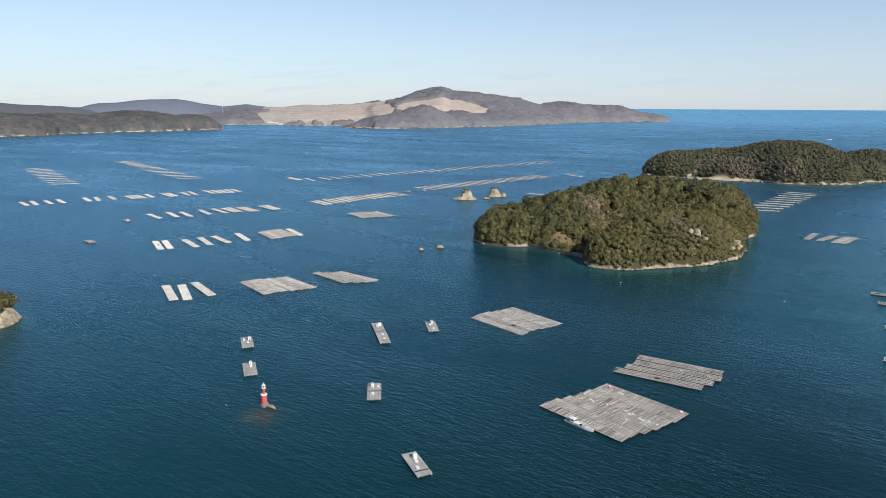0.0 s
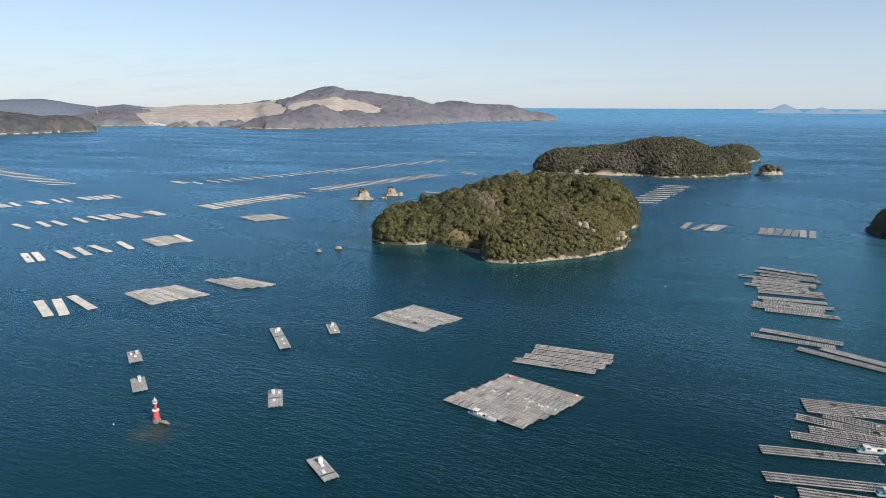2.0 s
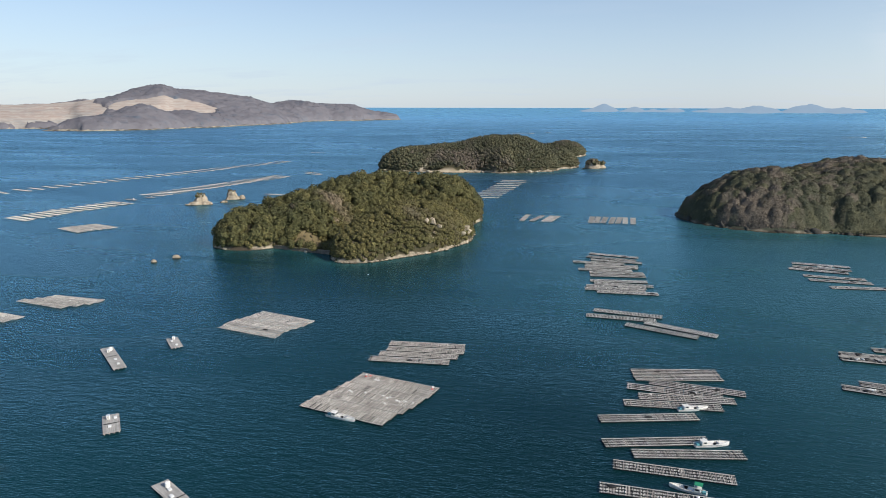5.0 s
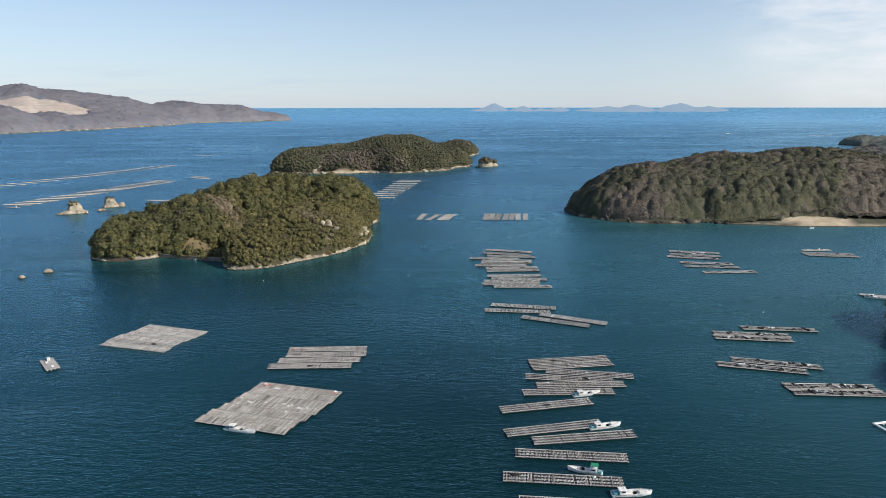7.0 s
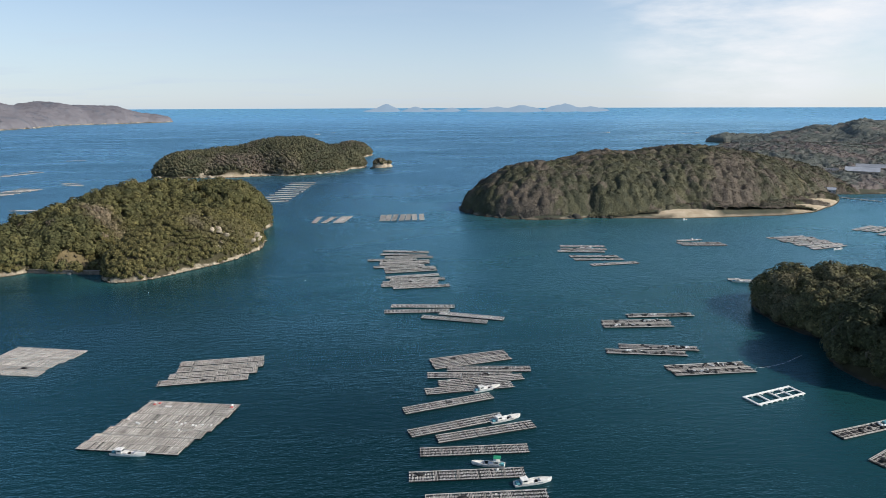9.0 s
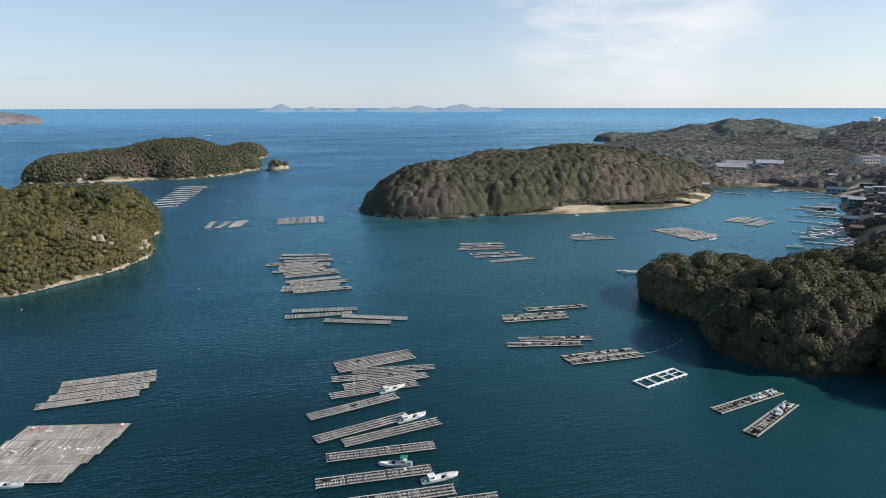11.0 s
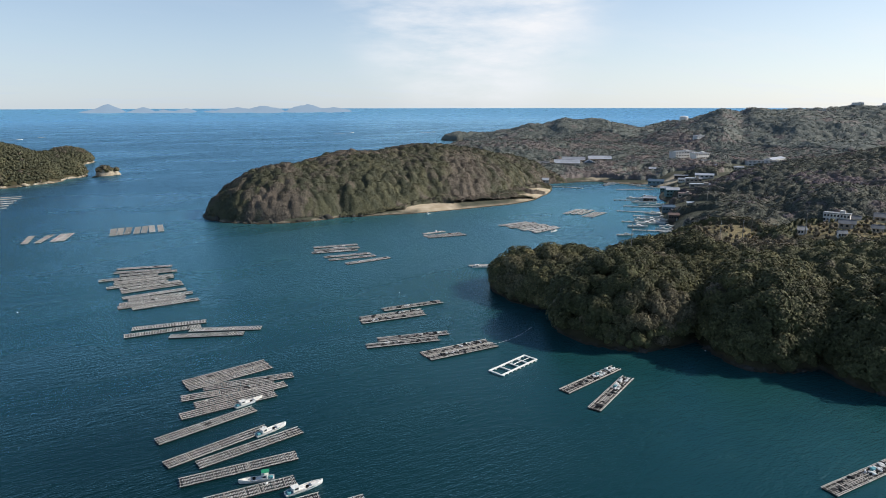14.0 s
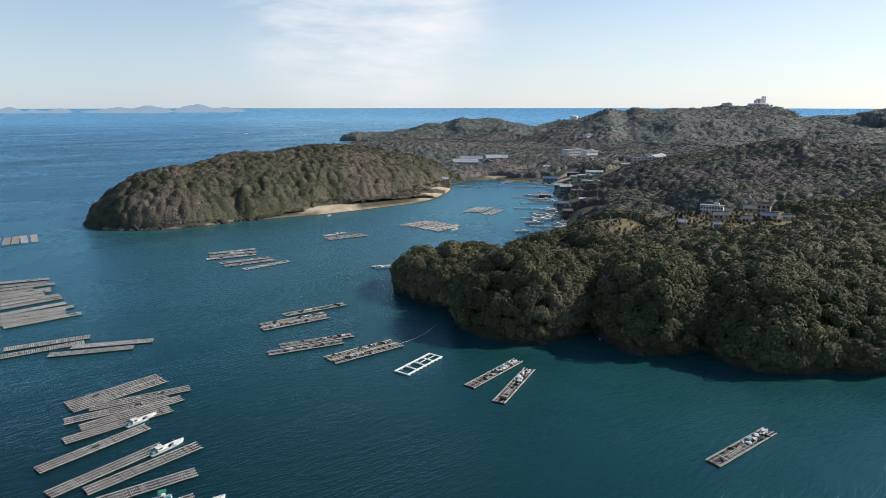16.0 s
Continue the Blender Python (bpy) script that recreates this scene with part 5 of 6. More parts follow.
for k, px in enumerate((-9.75, -4.6, 0.1, 4.9, 9.75)):
    part("cross_rail", box(bmesh.new(), px, 0, 0.47, 0.65, 4.75, 0.30, bevel=0.05), M_WHITE, pen)
for sy_ in (-2.75, 2.75):
    for k in range(9):
        part("float", tube(bmesh.new(), (-9 + k * 2.25, sy_ - 0.45, 0.12), (-9 + k * 2.25, sy_ + 0.45, 0.12), 0.32, seg=10), M_FOAM, pen)
for px, py in ((7.2, 0), (2.5, 0.2)):
    part("walkway", box(bmesh.new(), px, py, 0.50, 4.0, 0.4, 0.12, bevel=0.02), M_WHITE, pen)

# heaps of white floats on the large raft
for x, y in [(-58.5, 192.3), (-63.2, 182.1), (-54.3, 188.9), (-53.1, 188.5), (-54.8, 178.9), (-48.8, 177.9), (-47.1, 176.4), (-43.8, 175.3), (-42.9, 174.9), (-41.1, 175.2), (-38.6, 174.4), (-47.0, 172.9),
             (-59.4, 179.0), (-34.7, 186.7), (-46.3, 177.2), (-60.2, 179.6)]:
    ob = new("foam_float", SACK_MES[int(abs(x * 3)) % 3])
    ob.matrix_basis = pose(x, y, 0.68, 0, 0, x * 40) @ Matrix.Diagonal((1.2, 1.0, 1.0, 1))
    tagged(ob, "white foam float lying on the oyster raft", "float", "foam floats")

RED_SACK_ME = lump_mesh("buoy", 0.45, 0.36, 0.32, M_RED, 9)
for x, y in [(-58.2, 191.0), (-56.8, 191.6), (-34.6, 185.2)]:
    ob = new("buoy", RED_SACK_ME)
    ob.matrix_basis = pose(x, y, 0.68, 0, 0, x * 25)
    tagged(ob, "faded red buoy lying on the oyster raft", "buoy", "red buoys")

# ---- light beacon on its rock ----
BX, BY = -142.8, 122.1
beacon = thing("light_beacon", BX, BY, 0.5, 0, "small red light tower with white galleries on a rock", "lighthouse")
beacon.matrix_basis = beacon.matrix_basis @ Matrix.Diagonal((0.68, 0.68, 0.95, 1))
part("base", lathe([(1.75, -0.6), (1.75, 0.45), (1.6, 0.6)]), M_CONC, beacon, "pale concrete base")
part("tower", lathe([(1.28, 0.6), (1.18, 3.2), (1.15, 3.3)]), M_RED, beacon, "red painted tower")
part("gallery", lathe([(1.15, 3.3), (1.45, 3.35), (1.45, 3.6), (0.8, 3.7)]), M_WHITE, beacon, "white gallery")
part("upper_tower", lathe([(0.62, 3.65), (0.55, 5.5), (0.6, 5.6)]), M_RED, beacon, "red painted shaft")
part("upper_gallery", lathe([(0.6, 5.6), (0.95, 5.65), (0.95, 5.85), (0.5, 5.9)]), M_WHITE, beacon, "white gallery")
part("lantern", lathe([(0.36, 5.9), (0.36, 6.7)], 12), M_GLASS, beacon)
part("cap", lathe([(0.52, 6.7), (0.48, 6.85), (0.1, 7.3), (0.05, 7.6)], 12), M_WHITE, beacon)
for k in range(8):
    a = k * math.pi / 4
    part("rail_post", tube(bmesh.new(), (0.9 * math.cos(a), 0.9 * math.sin(a), 5.85), (0.9 * math.cos(a), 0.9 * math.sin(a), 6.55), 0.03, seg=5), M_WHITE, beacon)
for k in range(6):
    part("rung", box(bmesh.new(), -1.25, 0, 0.9 + k * 0.4, 0.06, 0.45, 0.05), M_METAL, beacon)
part("railing", lathe([(0.88, 6.50), (0.94, 6.50), (0.94, 6.56), (0.88, 6.56)], 16), M_WHITE, beacon)
reef = new("reef", lump_mesh("reef", 3.0, 1.1, 0.5, M_ROCK, 12, 0.7))
reef.matrix_basis = pose(BX + 1.6, BY + 0.5, 0.05, 0, 0, -8)
tagged(reef, "low brown rock under the light tower", "rock")

# ---- boats ----


def hull_bm(length, beam, depth):
    bm = bmesh.new()
    rows, n = [], 12
    for i in range(n + 1):
        f = i / n
        half = beam / 2 * (1.0 - max(0, (f - 0.45) / 0.55) ** 2.2) * (0.88 + 0.12 * min(1, f * 4))
        half = max(half, 0.04)
        top = depth * (0.78 + 0.55 * f * f)
        x = -length / 2 + length * f
        keel = -0.25 + 0.25 * max(0, f - 0.7) / 0.3
        ring = [(x, -half, top), (x + 0.0, -half * 0.9, top * 0.45), (x - 0.25 * f, -half * 0.62, keel * 0.6), (x - 0.4 * f, 0, keel),
                (x - 0.25 * f, half * 0.62, keel * 0.6), (x, half * 0.9, top * 0.45), (x, half, top),
                (x - 0.02, half * 0.86, top), (x - 0.02, half * 0.86, top - 0.32), (x - 0.02, -half * 0.86, top - 0.32), (x - 0.02, -half * 0.86, top)]
        rows.append([bm.verts.new(p) for p in ring])
    k = len(rows[0])
    for a, b in zip(rows, rows[1:]):
        for j in range(k):
            bm.faces.new((a[j], a[(j + 1) % k], b[(j + 1) % k], b[j]))
    bm.faces.new(rows[0][::-1])
    bm.faces.new(rows[-1])
    bmesh.ops.recalc_face_normals(bm, faces=bm.faces)
    return bm


HULLS = {}


def boat(x, y, turn, length=9.3, style="work", label="white fishing boat moored beside the rafts", group="fishing boats"):
    beam, depth = length * 0.25, length * 0.10
    t = thing("fishing_boat", x, y, 0.0, turn, label, "boat", group)
    if length not in HULLS:
        HULLS[length] = from_bm("hull", hull_bm(length, beam, depth), M_WHITE)
    part("hull", HULLS[length], M_WHITE, t, "white fibreglass hull")
    d = depth * 0.78 - 0.28
    part("deck", box(bmesh.new(), -length * 0.12, 0, d, length * 0.70, beam * 0.78, 0.05), M_CONC if style == "plain" else M_WHITE if style == "bow" else M_TEAL, t, "painted working deck")
    cx = -length * 0.24 if style != "bow" else length * 0.05
    cab = part("cabin", box(bmesh.new(), cx, 0, d + 0.62, length * 0.17, beam * 0.62, 1.2, bevel=0.10), M_WHITE, t, "white wheelhouse")
    part("cabin_roof", box(bmesh.new(), cx - 0.05, 0, d + 1.27, length * 0.20, beam * 0.70, 0.09, bevel=0.03), M_WHITE, cab)
    part("windscreen", box(bmesh.new(), cx + length * 0.085 + 0.012, 0, d + 0.86, 0.03, beam * 0.50, 0.40), M_GLASS, cab)
    for s in (-1, 1):
        part("side_window", box(bmesh.new(), cx + 0.05, s * (beam * 0.31 + 0.012), d + 0.88, length * 0.10, 0.03, 0.36), M_GLASS, cab)
        part("gunwale", box(bmesh.new(), -length * 0.12, s * beam * 0.475, depth * 0.86, length * 0.66, 0.10, 0.08), M_METAL, t)
    part("fore_cabin", box(bmesh.new(), cx + length * 0.15, 0, d + 0.28, length * 0.16, beam * 0.56, 0.5, bevel=0.10), M_WHITE, t)
    part("engine_box", box(bmesh.new(), -length * 0.42, 0, d + 0.3, length * 0.09, beam * 0.4, 0.55, bevel=0.05), M_WHITE if style == "bow" else M_TEAL, t, "engine cover")
    part("mast", tube(bmesh.new(), (cx + 0.2, 0, d + 1.2), (cx + 0.2, 0, d + 2.2), 0.04, seg=6), M_METAL, t)
    part("winch", tube(bmesh.new(), (length * 0.16, -beam * 0.2, d + 0.35), (length * 0.16, beam * 0.2, d + 0.35), 0.22, seg=10), M_METAL, t, "grey winch drum")
    part("davit", tube(bmesh.new(), (length * 0.20, beam * 0.3, d), (length * 0.22, beam * 0.1, d + 1.4), 0.06, seg=6), M_METAL, t)
    part("basket", lathe([(0.35, 0), (0.42, 0.5), (0.36, 0.5), (0.30, 0.06)], 12), M_DARK, t).matrix_basis = pose(length * 0.06, -beam * 0.15, d + 0.03)
    if style == "canopy":
        top = part("canopy", box(bmesh.new(), -length * 0.26, 0, d + 2.1, length * 0.22, beam * 0.75, 0.12, bevel=0.04), M_GREEN, t, "green canopy")
        for px in (-1, 1):
            for py in (-1, 1):
                part("canopy_post", tube(bmesh.new(), (-length * 0.26 + px * length * 0.09, py * beam * 0.32, d), (-length * 0.26 + px * length * 0.09, py * beam * 0.32, d + 2.1), 0.035, seg=6), M_METAL, top)
    return t


boat(-57.3, 162.6, -15, label="white fishing boat moored along the large raft", length=9.6)
boat(44.8, 185.8, 15, label="white fishing boat moored between rafts")
boat(45.6, 165.0, 14, label="white fishing boat with blue deck beside rafts", length=9.6)
boat(35.1, 142.3, 163, 8.6, "canopy", "white fishing boat with a green canopy")
boat(44.1, 132.8, 4, 9.6, label="white fishing boat with a blue engine cover")
boat(203.0, 288.2, -25, 10.0, label="white fishing boat beside a work platform")
boat(308.0, 347.5, 200, 8.6, label="white boat tied to harbour rafts")
boat(153.5, 377.2, 170, 8.6, label="white fishing boat tied to the raft end")
boat(224.7, 109.7, 160, 6.2, "plain", "small grey boat in the shade of the trees")
boat(269.1, 462.7, 20, 5.2, "plain", "small open boat off the beach")
for x, y, a, l in [(-69, 2079, 10, 15.0), (864, 2000, 20, 15.0), (1118, 1898, 15, 15.0), (-20, 2167, 170, 15.0)]:
    boat(x, y, a, l, label="white boat far out at sea", group="far boats")
for x, y, a, l, w in [(-69, 2079, 10, 60, 5), (864, 2000, 20, 90, 6), (1118, 1898, 15, 70, 5)]:
    wake_bm = bmesh.new()
    rim = [wake_bm.verts.new((-8 - l * k / 8, side * w * (0.25 + 0.75 * k / 8) * (1 - (k / 8) ** 3), 0.06 - 0.004 * k)) for side, ks in ((1, range(9)), (-1, range(7, -1, -1))) for k in ks]
    wake_bm.faces.new(rim)
    wk = thing("boat_wake", x, y, 0.0, a, "white foam wake behind a far boat", "foam", "boat wakes")
    part("foam", wake_bm, M_FOAM, wk)
# the marina
r_m = random.Random(4)
for x, y in [(485.9, 433.5), (489.3, 426.2), (468.7, 412.8), (477.1, 406.8), (471.2, 393.4), (432.2, 365.1), (431.6, 358.2), (401.8, 348.2), (407.1, 344.4), (406.2, 335.3), (388.1, 332.5), (395.9, 330.1), (382.1, 310.5), (384.8, 305.7), (567.5, 507.1), (596.1, 514.2), (564.7, 495.9), (566.8, 481.8), (341.5, 309.9), (373.8, 327.8), (376.0, 301.1), (421.2, 344.5), (418.5, 336.4), (462.0, 399.8), (508.8, 437.5), (547.1, 528.1), (560.2, 532.5), (400.4, 336.3), (390.2, 340.3), (393.5, 316.7)]:
    boat(x, y, r_m.choice((-38, 142)) + r_m.uniform(-6, 6), r_m.choice((11.5, 13.0, 15.0)), r_m.choice(("bow", "bow", "bow", "work")), "white motor boat moored at the marina jetty", "marina boats")


def jetty(x0, y0, x1, y1, w=2.0):
    length, turn = math.hypot(x1 - x0, y1 - y0), math.degrees(math.atan2(y1 - y0, x1 - x0))
    t = thing("jetty", (x0 + x1) / 2, (y0 + y1) / 2, 0, turn, "narrow floating jetty of grey boards", "jetty", "jetties")
    part("deck", box(bmesh.new(), 0, 0, 0.62, length, w, 0.18, bevel=0.03), M_DECK, t)
    for s in (-1, 1):
        part("edge_beam", box(bmesh.new(), 0, s * (w / 2 + 0.06), 0.60, length, 0.12, 0.26), M_BEAM, t)
    for k in range(int(length / 5) + 1):
        part("float", box(bmesh.new(), -length / 2 + 1 + k * (length - 2) / max(1, int(length / 5)), 0, 0.22, 1.4, w * 0.9, 0.6, bevel=0.08), M_FOAM, t)
        part("pile", tube(bmesh.new(), (-length / 2 + 1 + k * (length - 2) / max(1, int(length / 5)), w / 2 + 0.2, -1), (-length / 2 + 1 + k * (length - 2) / max(1, int(length / 5)), w / 2 + 0.2, 1.6), 0.1, seg=6), M_METAL, t)
    return t


for q in [(461.0, 436.7, 490, 414), (414.9, 388.6, 446, 354), (408.3, 364.0, 428, 341), (360.1, 320.5, 384, 298), (380, 350, 408, 324), (480.9, 548.7, 497.8, 518.1), (440, 405, 470, 378), (520, 490, 556, 470)]:
    jetty(*q)

# ---- buildings ----
PANE_MES = {}


def house(x, y, z, w, d, h, turn, roof="gable", wall=M_WALL, top=M_ROOF, floors=1, label="white house with a grey roof", rise=0.35, panes=3):
    t = thing("house", x, y, z - 0.6, turn, label, "house", "village houses")
    part("wall", box(bmesh.new(), 0, 0, (h + 0.6) / 2, w, d, h + 0.6), wall, t)
    e, b = 0.5, h + 0.6
    bm = bmesh.new()
    if roof == "gable":
        up = d * rise
        pts = [(-w / 2 - e, -d / 2 - e, b - 0.15), (w / 2 + e, -d / 2 - e, b - 0.15), (w / 2 + e, d / 2 + e, b - 0.15), (-w / 2 - e, d / 2 + e, b - 0.15), (-w / 2 - e, 0, b + up), (w / 2 + e, 0, b + up)]
        vs = [bm.verts.new(p) for p in pts]
        for f in ((0, 1, 5, 4), (2, 3, 4, 5), (0, 4, 3), (1, 2, 5), (3, 2, 1, 0)):
            bm.faces.new([vs[k] for k in f])
        part("roof", bm, top, t)
        part("ridge_cap", box(bmesh.new(), 0, 0, b + up + 0.04, w + 2 * e, 0.35, 0.14), top, t)
    else:
        part("roof", box(bm, 0, 0, b + 0.15, w + 0.6, d + 0.6, 0.3, bevel=0.04), top, t)
        part("parapet", box(bmesh.new(), 0, -d / 2 - 0.25, b + 0.45, w + 0.6, 0.15, 0.4), wall, t)
        part("roof_box", box(bmesh.new(), w * 0.2, 0, b + 1.0, w * 0.2, d * 0.4, 1.5, bevel=0.05), wall, t)
    key = round(w / panes, 1)
    if key not in PANE_MES:
        PANE_MES[key] = from_bm("window", box(bmesh.new(), 0, 0, 0, w / panes * 0.55, 0.06, 1.15), M_GLASS)
    for fl in range(floors):
        zz = 0.6 + (fl + 0.55) * h / floors
        for k in range(panes):
            for s in (-1, 1):
                part("window", PANE_MES[key], M_GLASS, t, m=pose(-w / 2 + (k + 0.5) * w / panes, s * (d / 2 + 0.02), zz))
    part("door", box(bmesh.new(), w * 0.3, -d / 2 - 0.03, 1.6, 0.95, 0.08, 2.0), M_DECK, t)
    return t


def on(land, x, y):
    return max(land.z(x, y), 0.6)


# hillside hamlet
house(377, 187, on(NEAR, 377, 187), 13, 6, 4.8, -69, "flat", M_WALL, M_ROOF, 2, "long white two-storey guest house on the hillside", panes=8)
for x, y, w, d, h, a, m, c in [(391, 170, 10, 7, 3.6, -60, M_WALL_T, M_ROOF), (379, 157, 8.5, 6, 5.2, -75, M_WALL_T, M_ROOF_R), (354, 170, 9, 6, 3.2, -60, M_WALL_T, M_ROOF), (333, 182, 5.5, 5, 3.2, -40, M_WALL, M_ROOF),
                               (360, 146, 10, 6, 3.2, -66, M_WALL_T, M_ROOF_B), (363, 138, 5, 4, 2.6, -60, M_WALL, M_ROOF), (328, 159, 4.5, 4, 2.6, -50, M_WALL, M_ROOF), (347, 152, 6, 5, 3, -60, M_WALL_T, M_ROOF), (385, 181, 6, 5, 3.2, -65, M_WALL, M_ROOF)]:
    house(x, y, on(NEAR, x, y), w * 0.8, d * 0.8, h * 0.85, a, "gable", m, c, 2 if h > 5 else 1, "hillside house with a pitched roof")
# harbour side
QUAY = [(583, 491, 17, 9, 4.6, -50, M_WALL_B, M_ROOF_B, 1, "blue-roofed boat hall at the head of the harbour"), (575, 435, 16, 11, 6.6, -50, M_WALL_T, M_ROOF_M, 2, "grey flat-roofed harbour building of two storeys"),
        (556, 411, 22, 10, 3.4, -51, M_WALL_T, M_ROOF_M, 2, "long low harbour store with a flat grey roof"), (611, 449, 19, 7, 3.6, -52, M_WALL, M_ROOF_L, 1, "low store with a white metal roof"),
        (509, 408, 12, 9, 6.5, -38, M_WALL_G, M_ROOF_M, 1, "teal gabled boat house beside the quay"), (477, 368, 11, 8, 6.4, -50, M_WALL_T, M_ROOF_R, 2, "tan two-storey harbour house with a balcony front"),
        (433, 349, 9.5, 7, 4.4, -46, M_WALL_B, M_ROOF_B, 1, "blue gabled boat shed at the water"), (408, 323, 7.5, 6, 4.6, -48, M_WALL_R, M_ROOF_R, 1, "dark brown shed on the quay"),
        (488, 416, 12, 6, 2.6, -50, M_WALL_R, M_ROOF_M, 1, "dark shack on piles over the water"), (630, 535, 12, 8, 3.6, -46, M_WALL_T, M_ROOF_M, 1, "grey shed beside the sandy yard"),
        (604, 474, 14, 6, 3.0, -48, M_WALL_R, M_ROOF, 1, "low dark shed along the quay"), (592, 462, 9, 6, 3.2, -52, M_WALL, M_ROOF_M, 1, "small white shed along the quay"),
        (528, 424, 9, 6, 3.4, -44, M_WALL_T, M_ROOF, 1, "grey shed behind the quay"), (446, 338, 5, 4, 3.0, -50, M_WALL, M_ROOF_L, 1, "small white shed with a metal roof"),
        (545, 446, 10, 7, 3.4, -50, M_WALL_G, M_ROOF_M, 1, "low green shed behind the quay"), (655, 545, 9, 6, 3.0, -40, M_WALL, M_ROOF, 1, "small white house behind the yard")]
for x, y, w, d, h, a, m, c, f, text in QUAY:
    house(x, y, on(POINT, x, y), w, d, h, a, "flat" if f == 2 else "gable", m, c, 2 if h > 6 else 1, text, 0.22, 4)
for a, b in ((-5.2, -1.6), (-5.2, 1.6), (0.0, -2.6), (5.2, -1.6), (5.2, 1.6)):
    post = thing("mooring_post", 488 + a * 0.65 + b * 0.75, 416 - a * 0.75 + b * 0.65, 0, 0, "dark wooden pile standing in the harbour water", "post", "mooring posts")
    part("pile", tube(bmesh.new(), (0, 0, -1.0), (0, 0, 1.6), 0.14, 0.12, 7), M_WALL_R, post)
house(486, 570, on(POINT, 486, 570), 10, 7, 4, -40, "gable", M_WALL, M_ROOF_L, 1, "small white boat house behind the beach", 0.25, 3)
# sheds, inn and school inland
for x, y, w, d, h, a, c in [(566, 621, 32, 15, 5.4, -42, M_ROOF_M), (596, 612, 15, 12, 4.6, 50, M_ROOF_B), (600, 646, 30, 13, 5, -42, M_ROOF_M), (636, 634, 30, 14, 5, -38, M_ROOF_M), (545, 640, 12, 9, 3.6, -42, M_ROOF)]:
    house(x, y, on(POINT, x, y), w, d, h, a, "gable", M_WALL_T, c, 1, "long shed with a weathered metal roof", 0.26, 6)
for x, y, w, d, h, a, f in [(730, 575, 30, 14, 11, -14, 3), (731, 548, 22, 12, 8, -8, 2), (756, 477, 36, 11, 6, -32, 2), (800, 486, 44, 10, 5, 12, 1), (955, 722, 15, 11, 8, -10, 2), (848, 432, 10, 7, 4, -30, 1), (864, 424, 12, 8, 4, -24, 1), (836, 421, 8, 6, 3, -30, 1), (668, 480, 9, 6, 3, -40, 1), (690, 462, 10, 6, 3, -40, 1), (705, 520, 8, 6, 3, -30, 1)]:
    house(x, y, on(POINT, x, y), w, d, h, a, "flat" if f > 1 else "gable", M_WALL, M_ROOF_R if f == 2 and w > 30 else M_ROOF_M, f, "white concrete building among the trees inland", 0.2, 7)
tank = thing("water_tank", 1190, 942, on(POINT, 1190, 942) + 11, 0, "round white water tank on the ridge", "tank")
part("drum", lathe([(9, -6), (9, 6), (8.4, 7.4), (4, 8.6), (0.5, 9)], 28), M_WHITE, tank)
part("base", lathe([(10.5, -13), (10.5, -5.6), (9.5, -5.4)], 28), M_CONC, tank)
hall = thing("hilltop_hall", 1515, 676, on(POINT, 1515, 676), -20, "pale hilltop building with stepped towers", "building")
for nm, q in (("wing", (0, 0, 6, 44, 18, 12)), ("wing", (-24, 0, 3, 26, 16, 8)), ("tower", (6, 0, 17, 14, 12, 12)), ("turret", (17, 2, 19, 7, 7, 18)), ("turret", (-5, 2, 16, 6, 6, 8))):
    part(nm, box(bmesh.new(), *q, bevel=0.3), M_WALL, hall)

for b, d, w in ((60.7, 1548, 14), (61.5, 1552, 10), (63.7, 1592, 20)):
    x, y = d * math.sin(radians(b)), d * math.cos(radians(b))
    house(x, y, on(POINT, x, y) + 5, w, 8, 4.5, -32, "flat", M_WALL, M_ROOF_M, 2, "pale hotel block on the far ridge", 0.2, 6)
for x, y in ((-2401, 2062), (-2380, 2070), (-2215, 2056), (-2190, 2062), (-2240, 2050)):
    house(x, y, on(MOUNT, x, y), 20, 12, 6, 40, "flat", M_WALL, M_ROOF_M, 2, "pale works building below the quarry", 0.2, 5)

# ---- seawall and slope in the island's cove ----
for x, y, z, sc, k in [(-72.3, 384.5, 18.6, 1.2, 0), (-74.9, 381.7, 19.8, 0.8, 1), (-68.1, 386.8, 14.6, 1.0, 2), (-69.9, 381.5, 12, 0.6, 0), (-71.5, 378, 10.2, 0.6, 1), (-54.8, 410, 9.2, 1.4, 1), (-56, 405, 6.9, 1.2, 2), (-53.6, 411.5, 7.3, 1.2, 0)]:
    rock = new("rock_outcrop", lump_mesh("rock_outcrop", 2.6 * sc, 1.8 * sc, 2.0 * sc, M_ROCK, 20 + k, 0.6))
    rock.matrix_basis = pose(x, y, z - 0.6, 0, 25, x * 30)
    tagged(rock, "pale bare rock face among the island trees", "rock", "rock outcrops")
cove = thing("seawall", -151.5, 367.2, 0, -14.5, "low grey concrete seawall along the island cove", "wall")
part("wall_body", box(bmesh.new(), 0, 0, 0.75, 42, 1.4, 2.6, bevel=0.1), M_SEAWALL, cove)
part("steps", box(bmesh.new(), 4, -1.2, 0.3, 1.4, 2.0, 1.2, rx=-20), M_CONC, cove)
part("coping", box(bmesh.new(), 0, 0.1, 2.13, 42, 1.9, 0.16, bevel=0.03), M_SEAWALL, cove)

# ---- loose rocks along the shores ----
SHORE_MES = [lump_mesh("shore_rock", 1.5, 1.0, 0.9, M_ROCK, 40 + k, 0.75) for k in range(4)]
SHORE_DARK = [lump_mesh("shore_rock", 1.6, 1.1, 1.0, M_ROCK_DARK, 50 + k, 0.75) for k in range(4)]


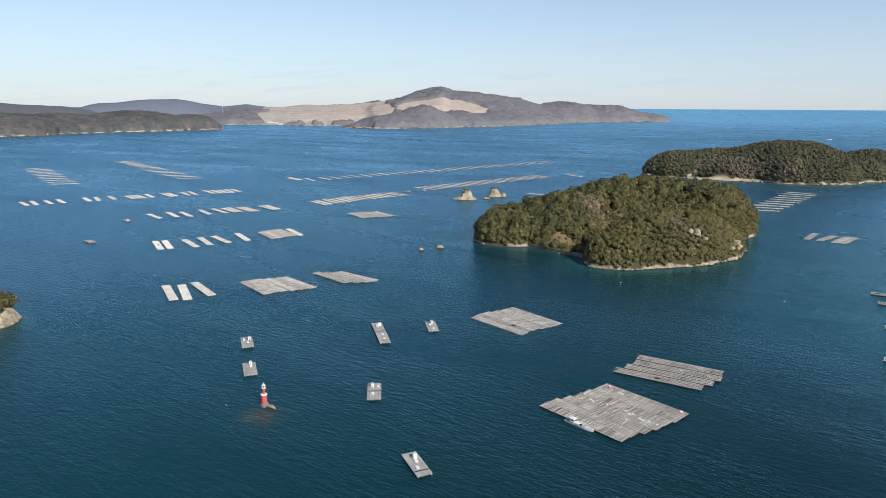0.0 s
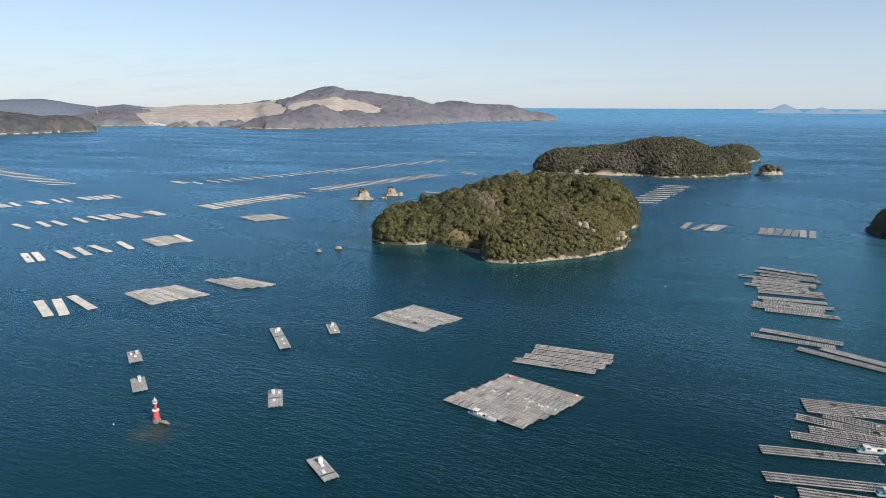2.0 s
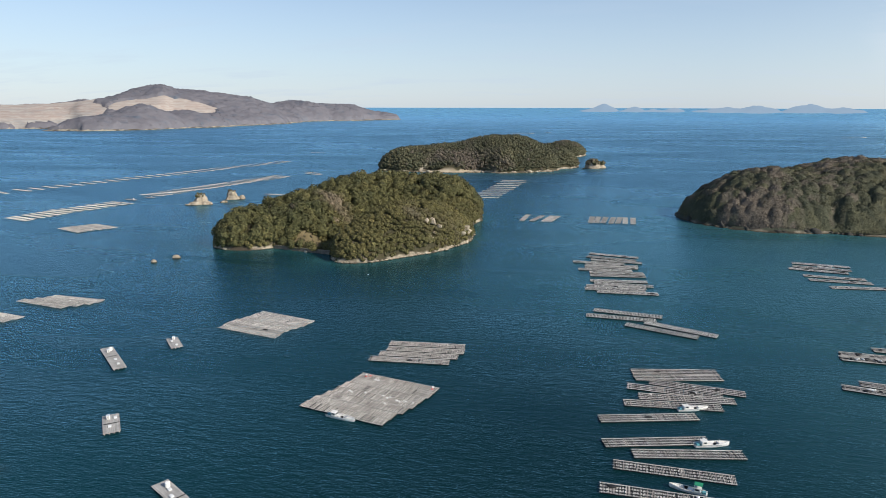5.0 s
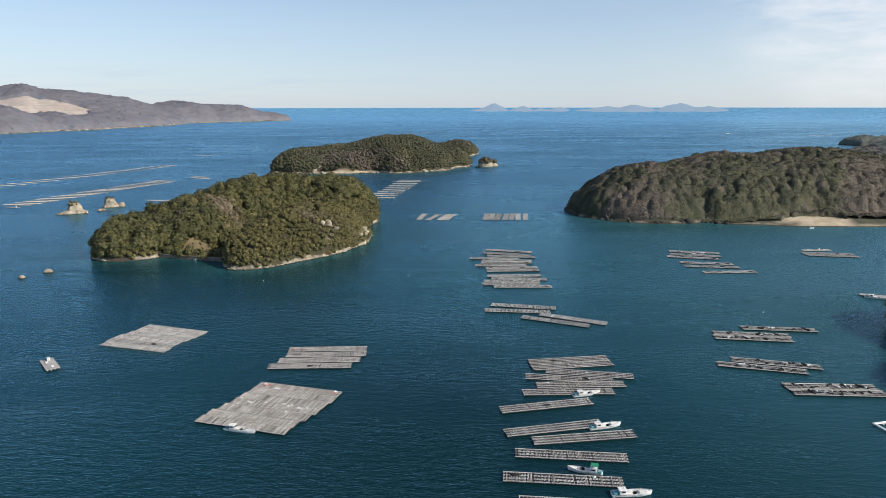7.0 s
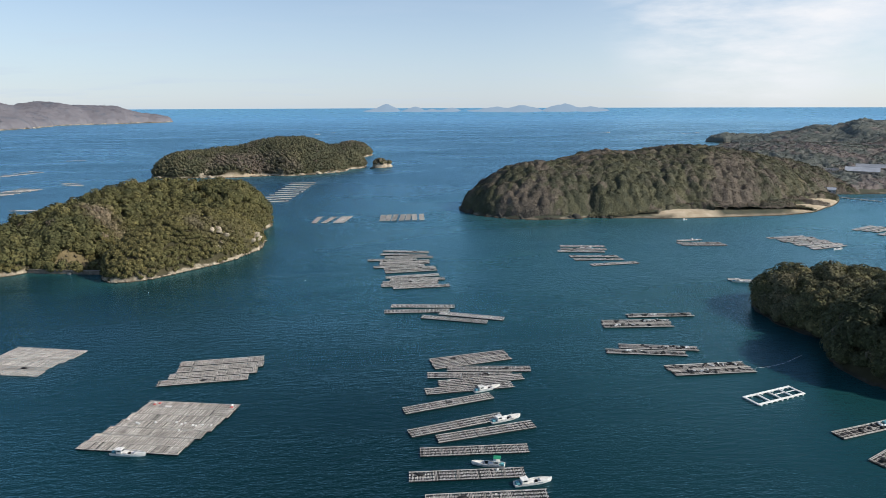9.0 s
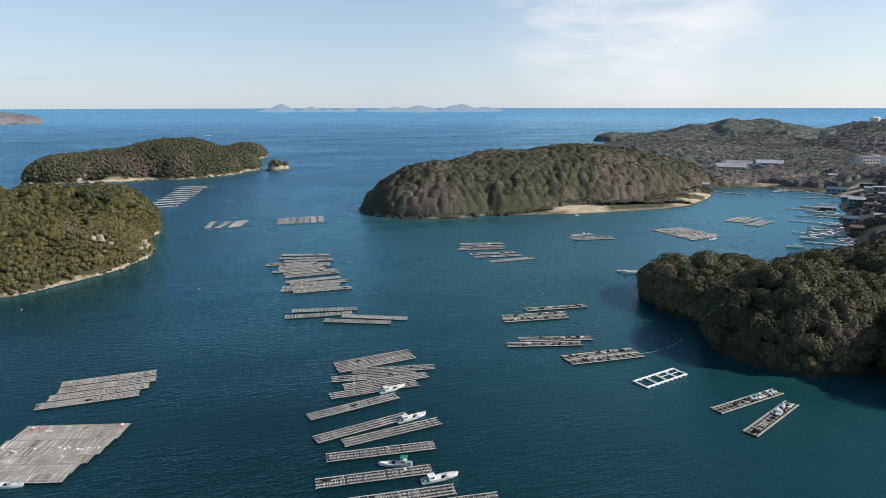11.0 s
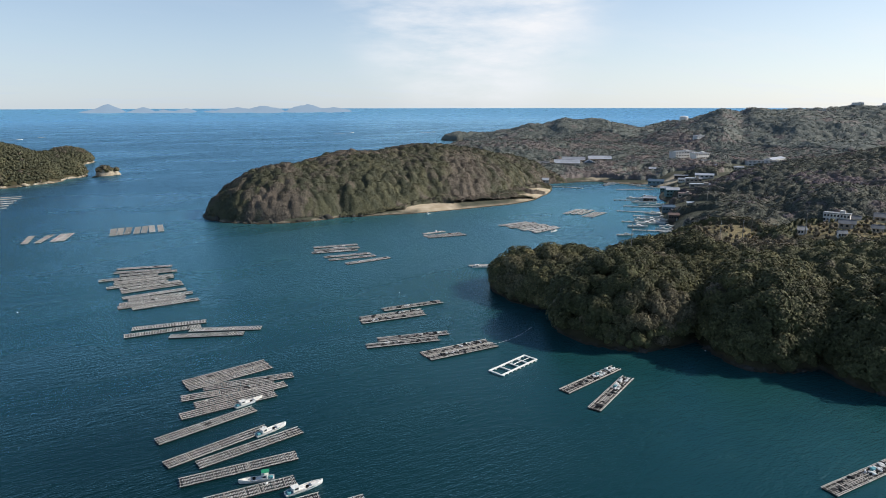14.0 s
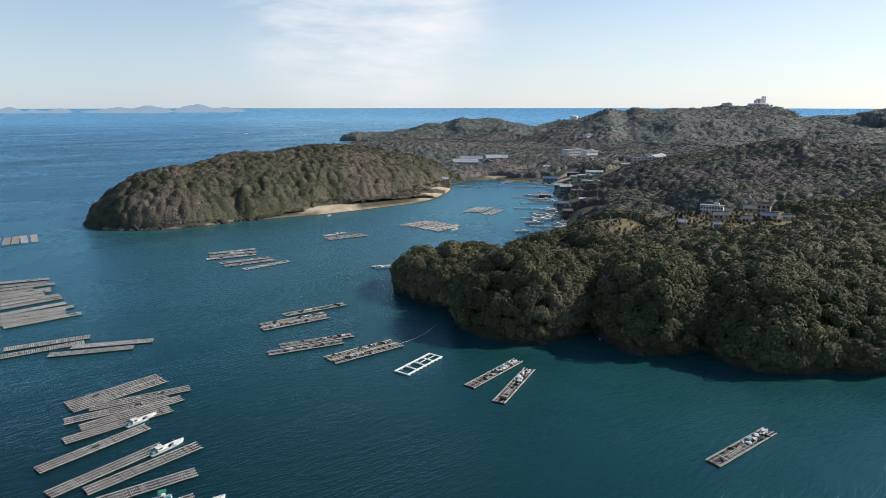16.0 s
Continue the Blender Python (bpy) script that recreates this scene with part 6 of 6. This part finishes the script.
def shore_rocks(land, cx, cy, a0, a1, n, meshes, size, label, seed):
    """Rocks lying where a line out from (cx, cy) meets the water."""
    r = random.Random(seed)
    reach = np.linspace(5, 260, 1021)
    for k in range(n):
        a = radians(a0 + (a1 - a0) * (k + r.uniform(-0.45, 0.45)) / n)
        z, off = land.level(cx + reach * math.cos(a), cy + reach * math.sin(a))
        d = float(reach[np.nonzero(z > 0.1)[0].max()]) + r.uniform(-1.2, 0.5)
        ob = new("shore_rock", meshes[r.randrange(4)])
        f = size * r.choice((0.5, 0.7, 0.8, 1.0, 1.5))
        ob.matrix_basis = pose(cx + d * math.cos(a), cy + d * math.sin(a), 0.15 * f, 0, 0, math.degrees(a) + 90 + r.uniform(-25, 25)) @ Matrix.Diagonal((f * r.uniform(0.9, 1.5), f, f * r.uniform(0.7, 1.5), 1))
        tagged(ob, label, "rock", label + "s")


shore_rocks(MAIN, -94, 388, -140, 60, 60, SHORE_MES, 0.9, "pale tan rock on the island shore", 1)
shore_rocks(MAIN, -194, 375, 150, 260, 10, SHORE_MES, 1.2, "pale tan rock on the island shore", 2)
shore_rocks(OUTER, -130, 915, 200, 300, 30, SHORE_MES, 1.4, "pale rock below the outer island wood", 3)
shore_rocks(OUTER, -40, 945, 240, 370, 30, SHORE_MES, 1.6, "pale rock below the outer island wood", 4)
shore_rocks(NEAR, 240, 150, 90, 270, 36, SHORE_DARK, 0.9, "dark wet rock, deepened for shade, under the headland trees", 5)
shore_rocks(POINT, 200, 550, 150, 285, 40, SHORE_DARK, 1.5, "dark rock at the headland foot", 6)

# ---- a lone conifer above the headland wood ----
conifer = thing("conifer", 203.1, 231.9, max(NEAR.z(203.1, 231.9), 1.0), 0, "slender dark conifer standing above the evergreen wood", "tree")
part("trunk", tube(bmesh.new(), (0, 0, -0.5), (0, 0, 10.5), 0.22, 0.04, 7), M_BARK, conifer)
spray, r_c = bmesh.new(), random.Random(6)
for k in range(420):
    f = r_c.random() ** 0.8
    a, q = r_c.uniform(0, 2 * math.pi), (1 - f) * 1.5 * r_c.uniform(0.45, 1.0) + 0.08
    c = Vector((q * math.cos(a), q * math.sin(a), 2.2 + 8.8 * f - 0.25 * q))
    out, side = Vector((math.cos(a), math.sin(a), -0.35)) * r_c.uniform(0.25, 0.5), Vector((-math.sin(a), math.cos(a), r_c.uniform(-0.5, 0.5))) * 0.2
    spray.faces.new([spray.verts.new(p) for p in (c - side, c + out, c + side)])
part("crown", spray, M_FOREST_MID, conifer)

# ---- poles, mooring line and buoys ----


def utility_pole(x, y, z, h, label="grey utility pole among the trees"):
    t = thing("utility_pole", x, y, z, 20, label, "pole", "utility poles")
    part("post", tube(bmesh.new(), (0, 0, -0.5), (0, 0, h), 0.18, 0.12), M_CONC, t)
    for k in (0.5, 1.4):
        part("crossarm", box(bmesh.new(), 0, 0, h - k, 1.8, 0.12, 0.12), M_METAL, t)
    return t


for x, y, h in [(215, 190, 18), (309, 199, 12), (300, 206, 12), (330, 178, 13), (346, 218, 13), (420, 262, 14), (452, 300, 14), (470, 340, 12)]:
    L = NEAR if x < 360 else POINT
    utility_pole(x, y, on(L, x, y), h)
pylon = thing("lattice_mast", -2499, 2000, 45, 0, "far red and white lattice mast", "mast")
for k in range(5):
    w0, w1 = 5.0 - k * 0.9, 5.0 - (k + 1) * 0.9
    part("section", tube(bmesh.new(), (0, 0, k * 9), (0, 0, k * 9 + 9), w0 * 0.3, w1 * 0.3, 4), M_RED if k % 2 == 0 else M_WHITE, pylon)
line = thing("mooring_line", 0, 0, 0, 0, "thin mooring rope from raft to headland", "rope")
tube_bm = bmesh.new()
pts = [Vector((138.5, 186.0, 0.6)), Vector((146, 187.0, 0.35)), Vector((153, 188.2, 0.8)), Vector((160, 189.5, 2.6))]
for a_, b_ in zip(pts, pts[1:]):
    tube(tube_bm, a_, b_, 0.035, seg=5)
part("rope", tube_bm, M_FOAM, line)
for x, y in [(-182.7, 160.0), (-153.0, 116.0), (-95, 320), (90, 300), (140, 268), (-20, 330), (203, 140), (206, 137)]:
    b_ = thing("mooring_buoy", x, y, 0.0, 0, "small white mooring buoy afloat", "buoy", "mooring buoys")
    part("ball", lathe([(0.03, -0.2), (0.16, -0.12), (0.23, 0.06), (0.16, 0.22), (0.04, 0.28)], 14), M_FOAM, b_)
    part("eye", tube(bmesh.new(), (0, 0, 0.26), (0, 0, 0.4), 0.03, seg=6), M_METAL, b_)
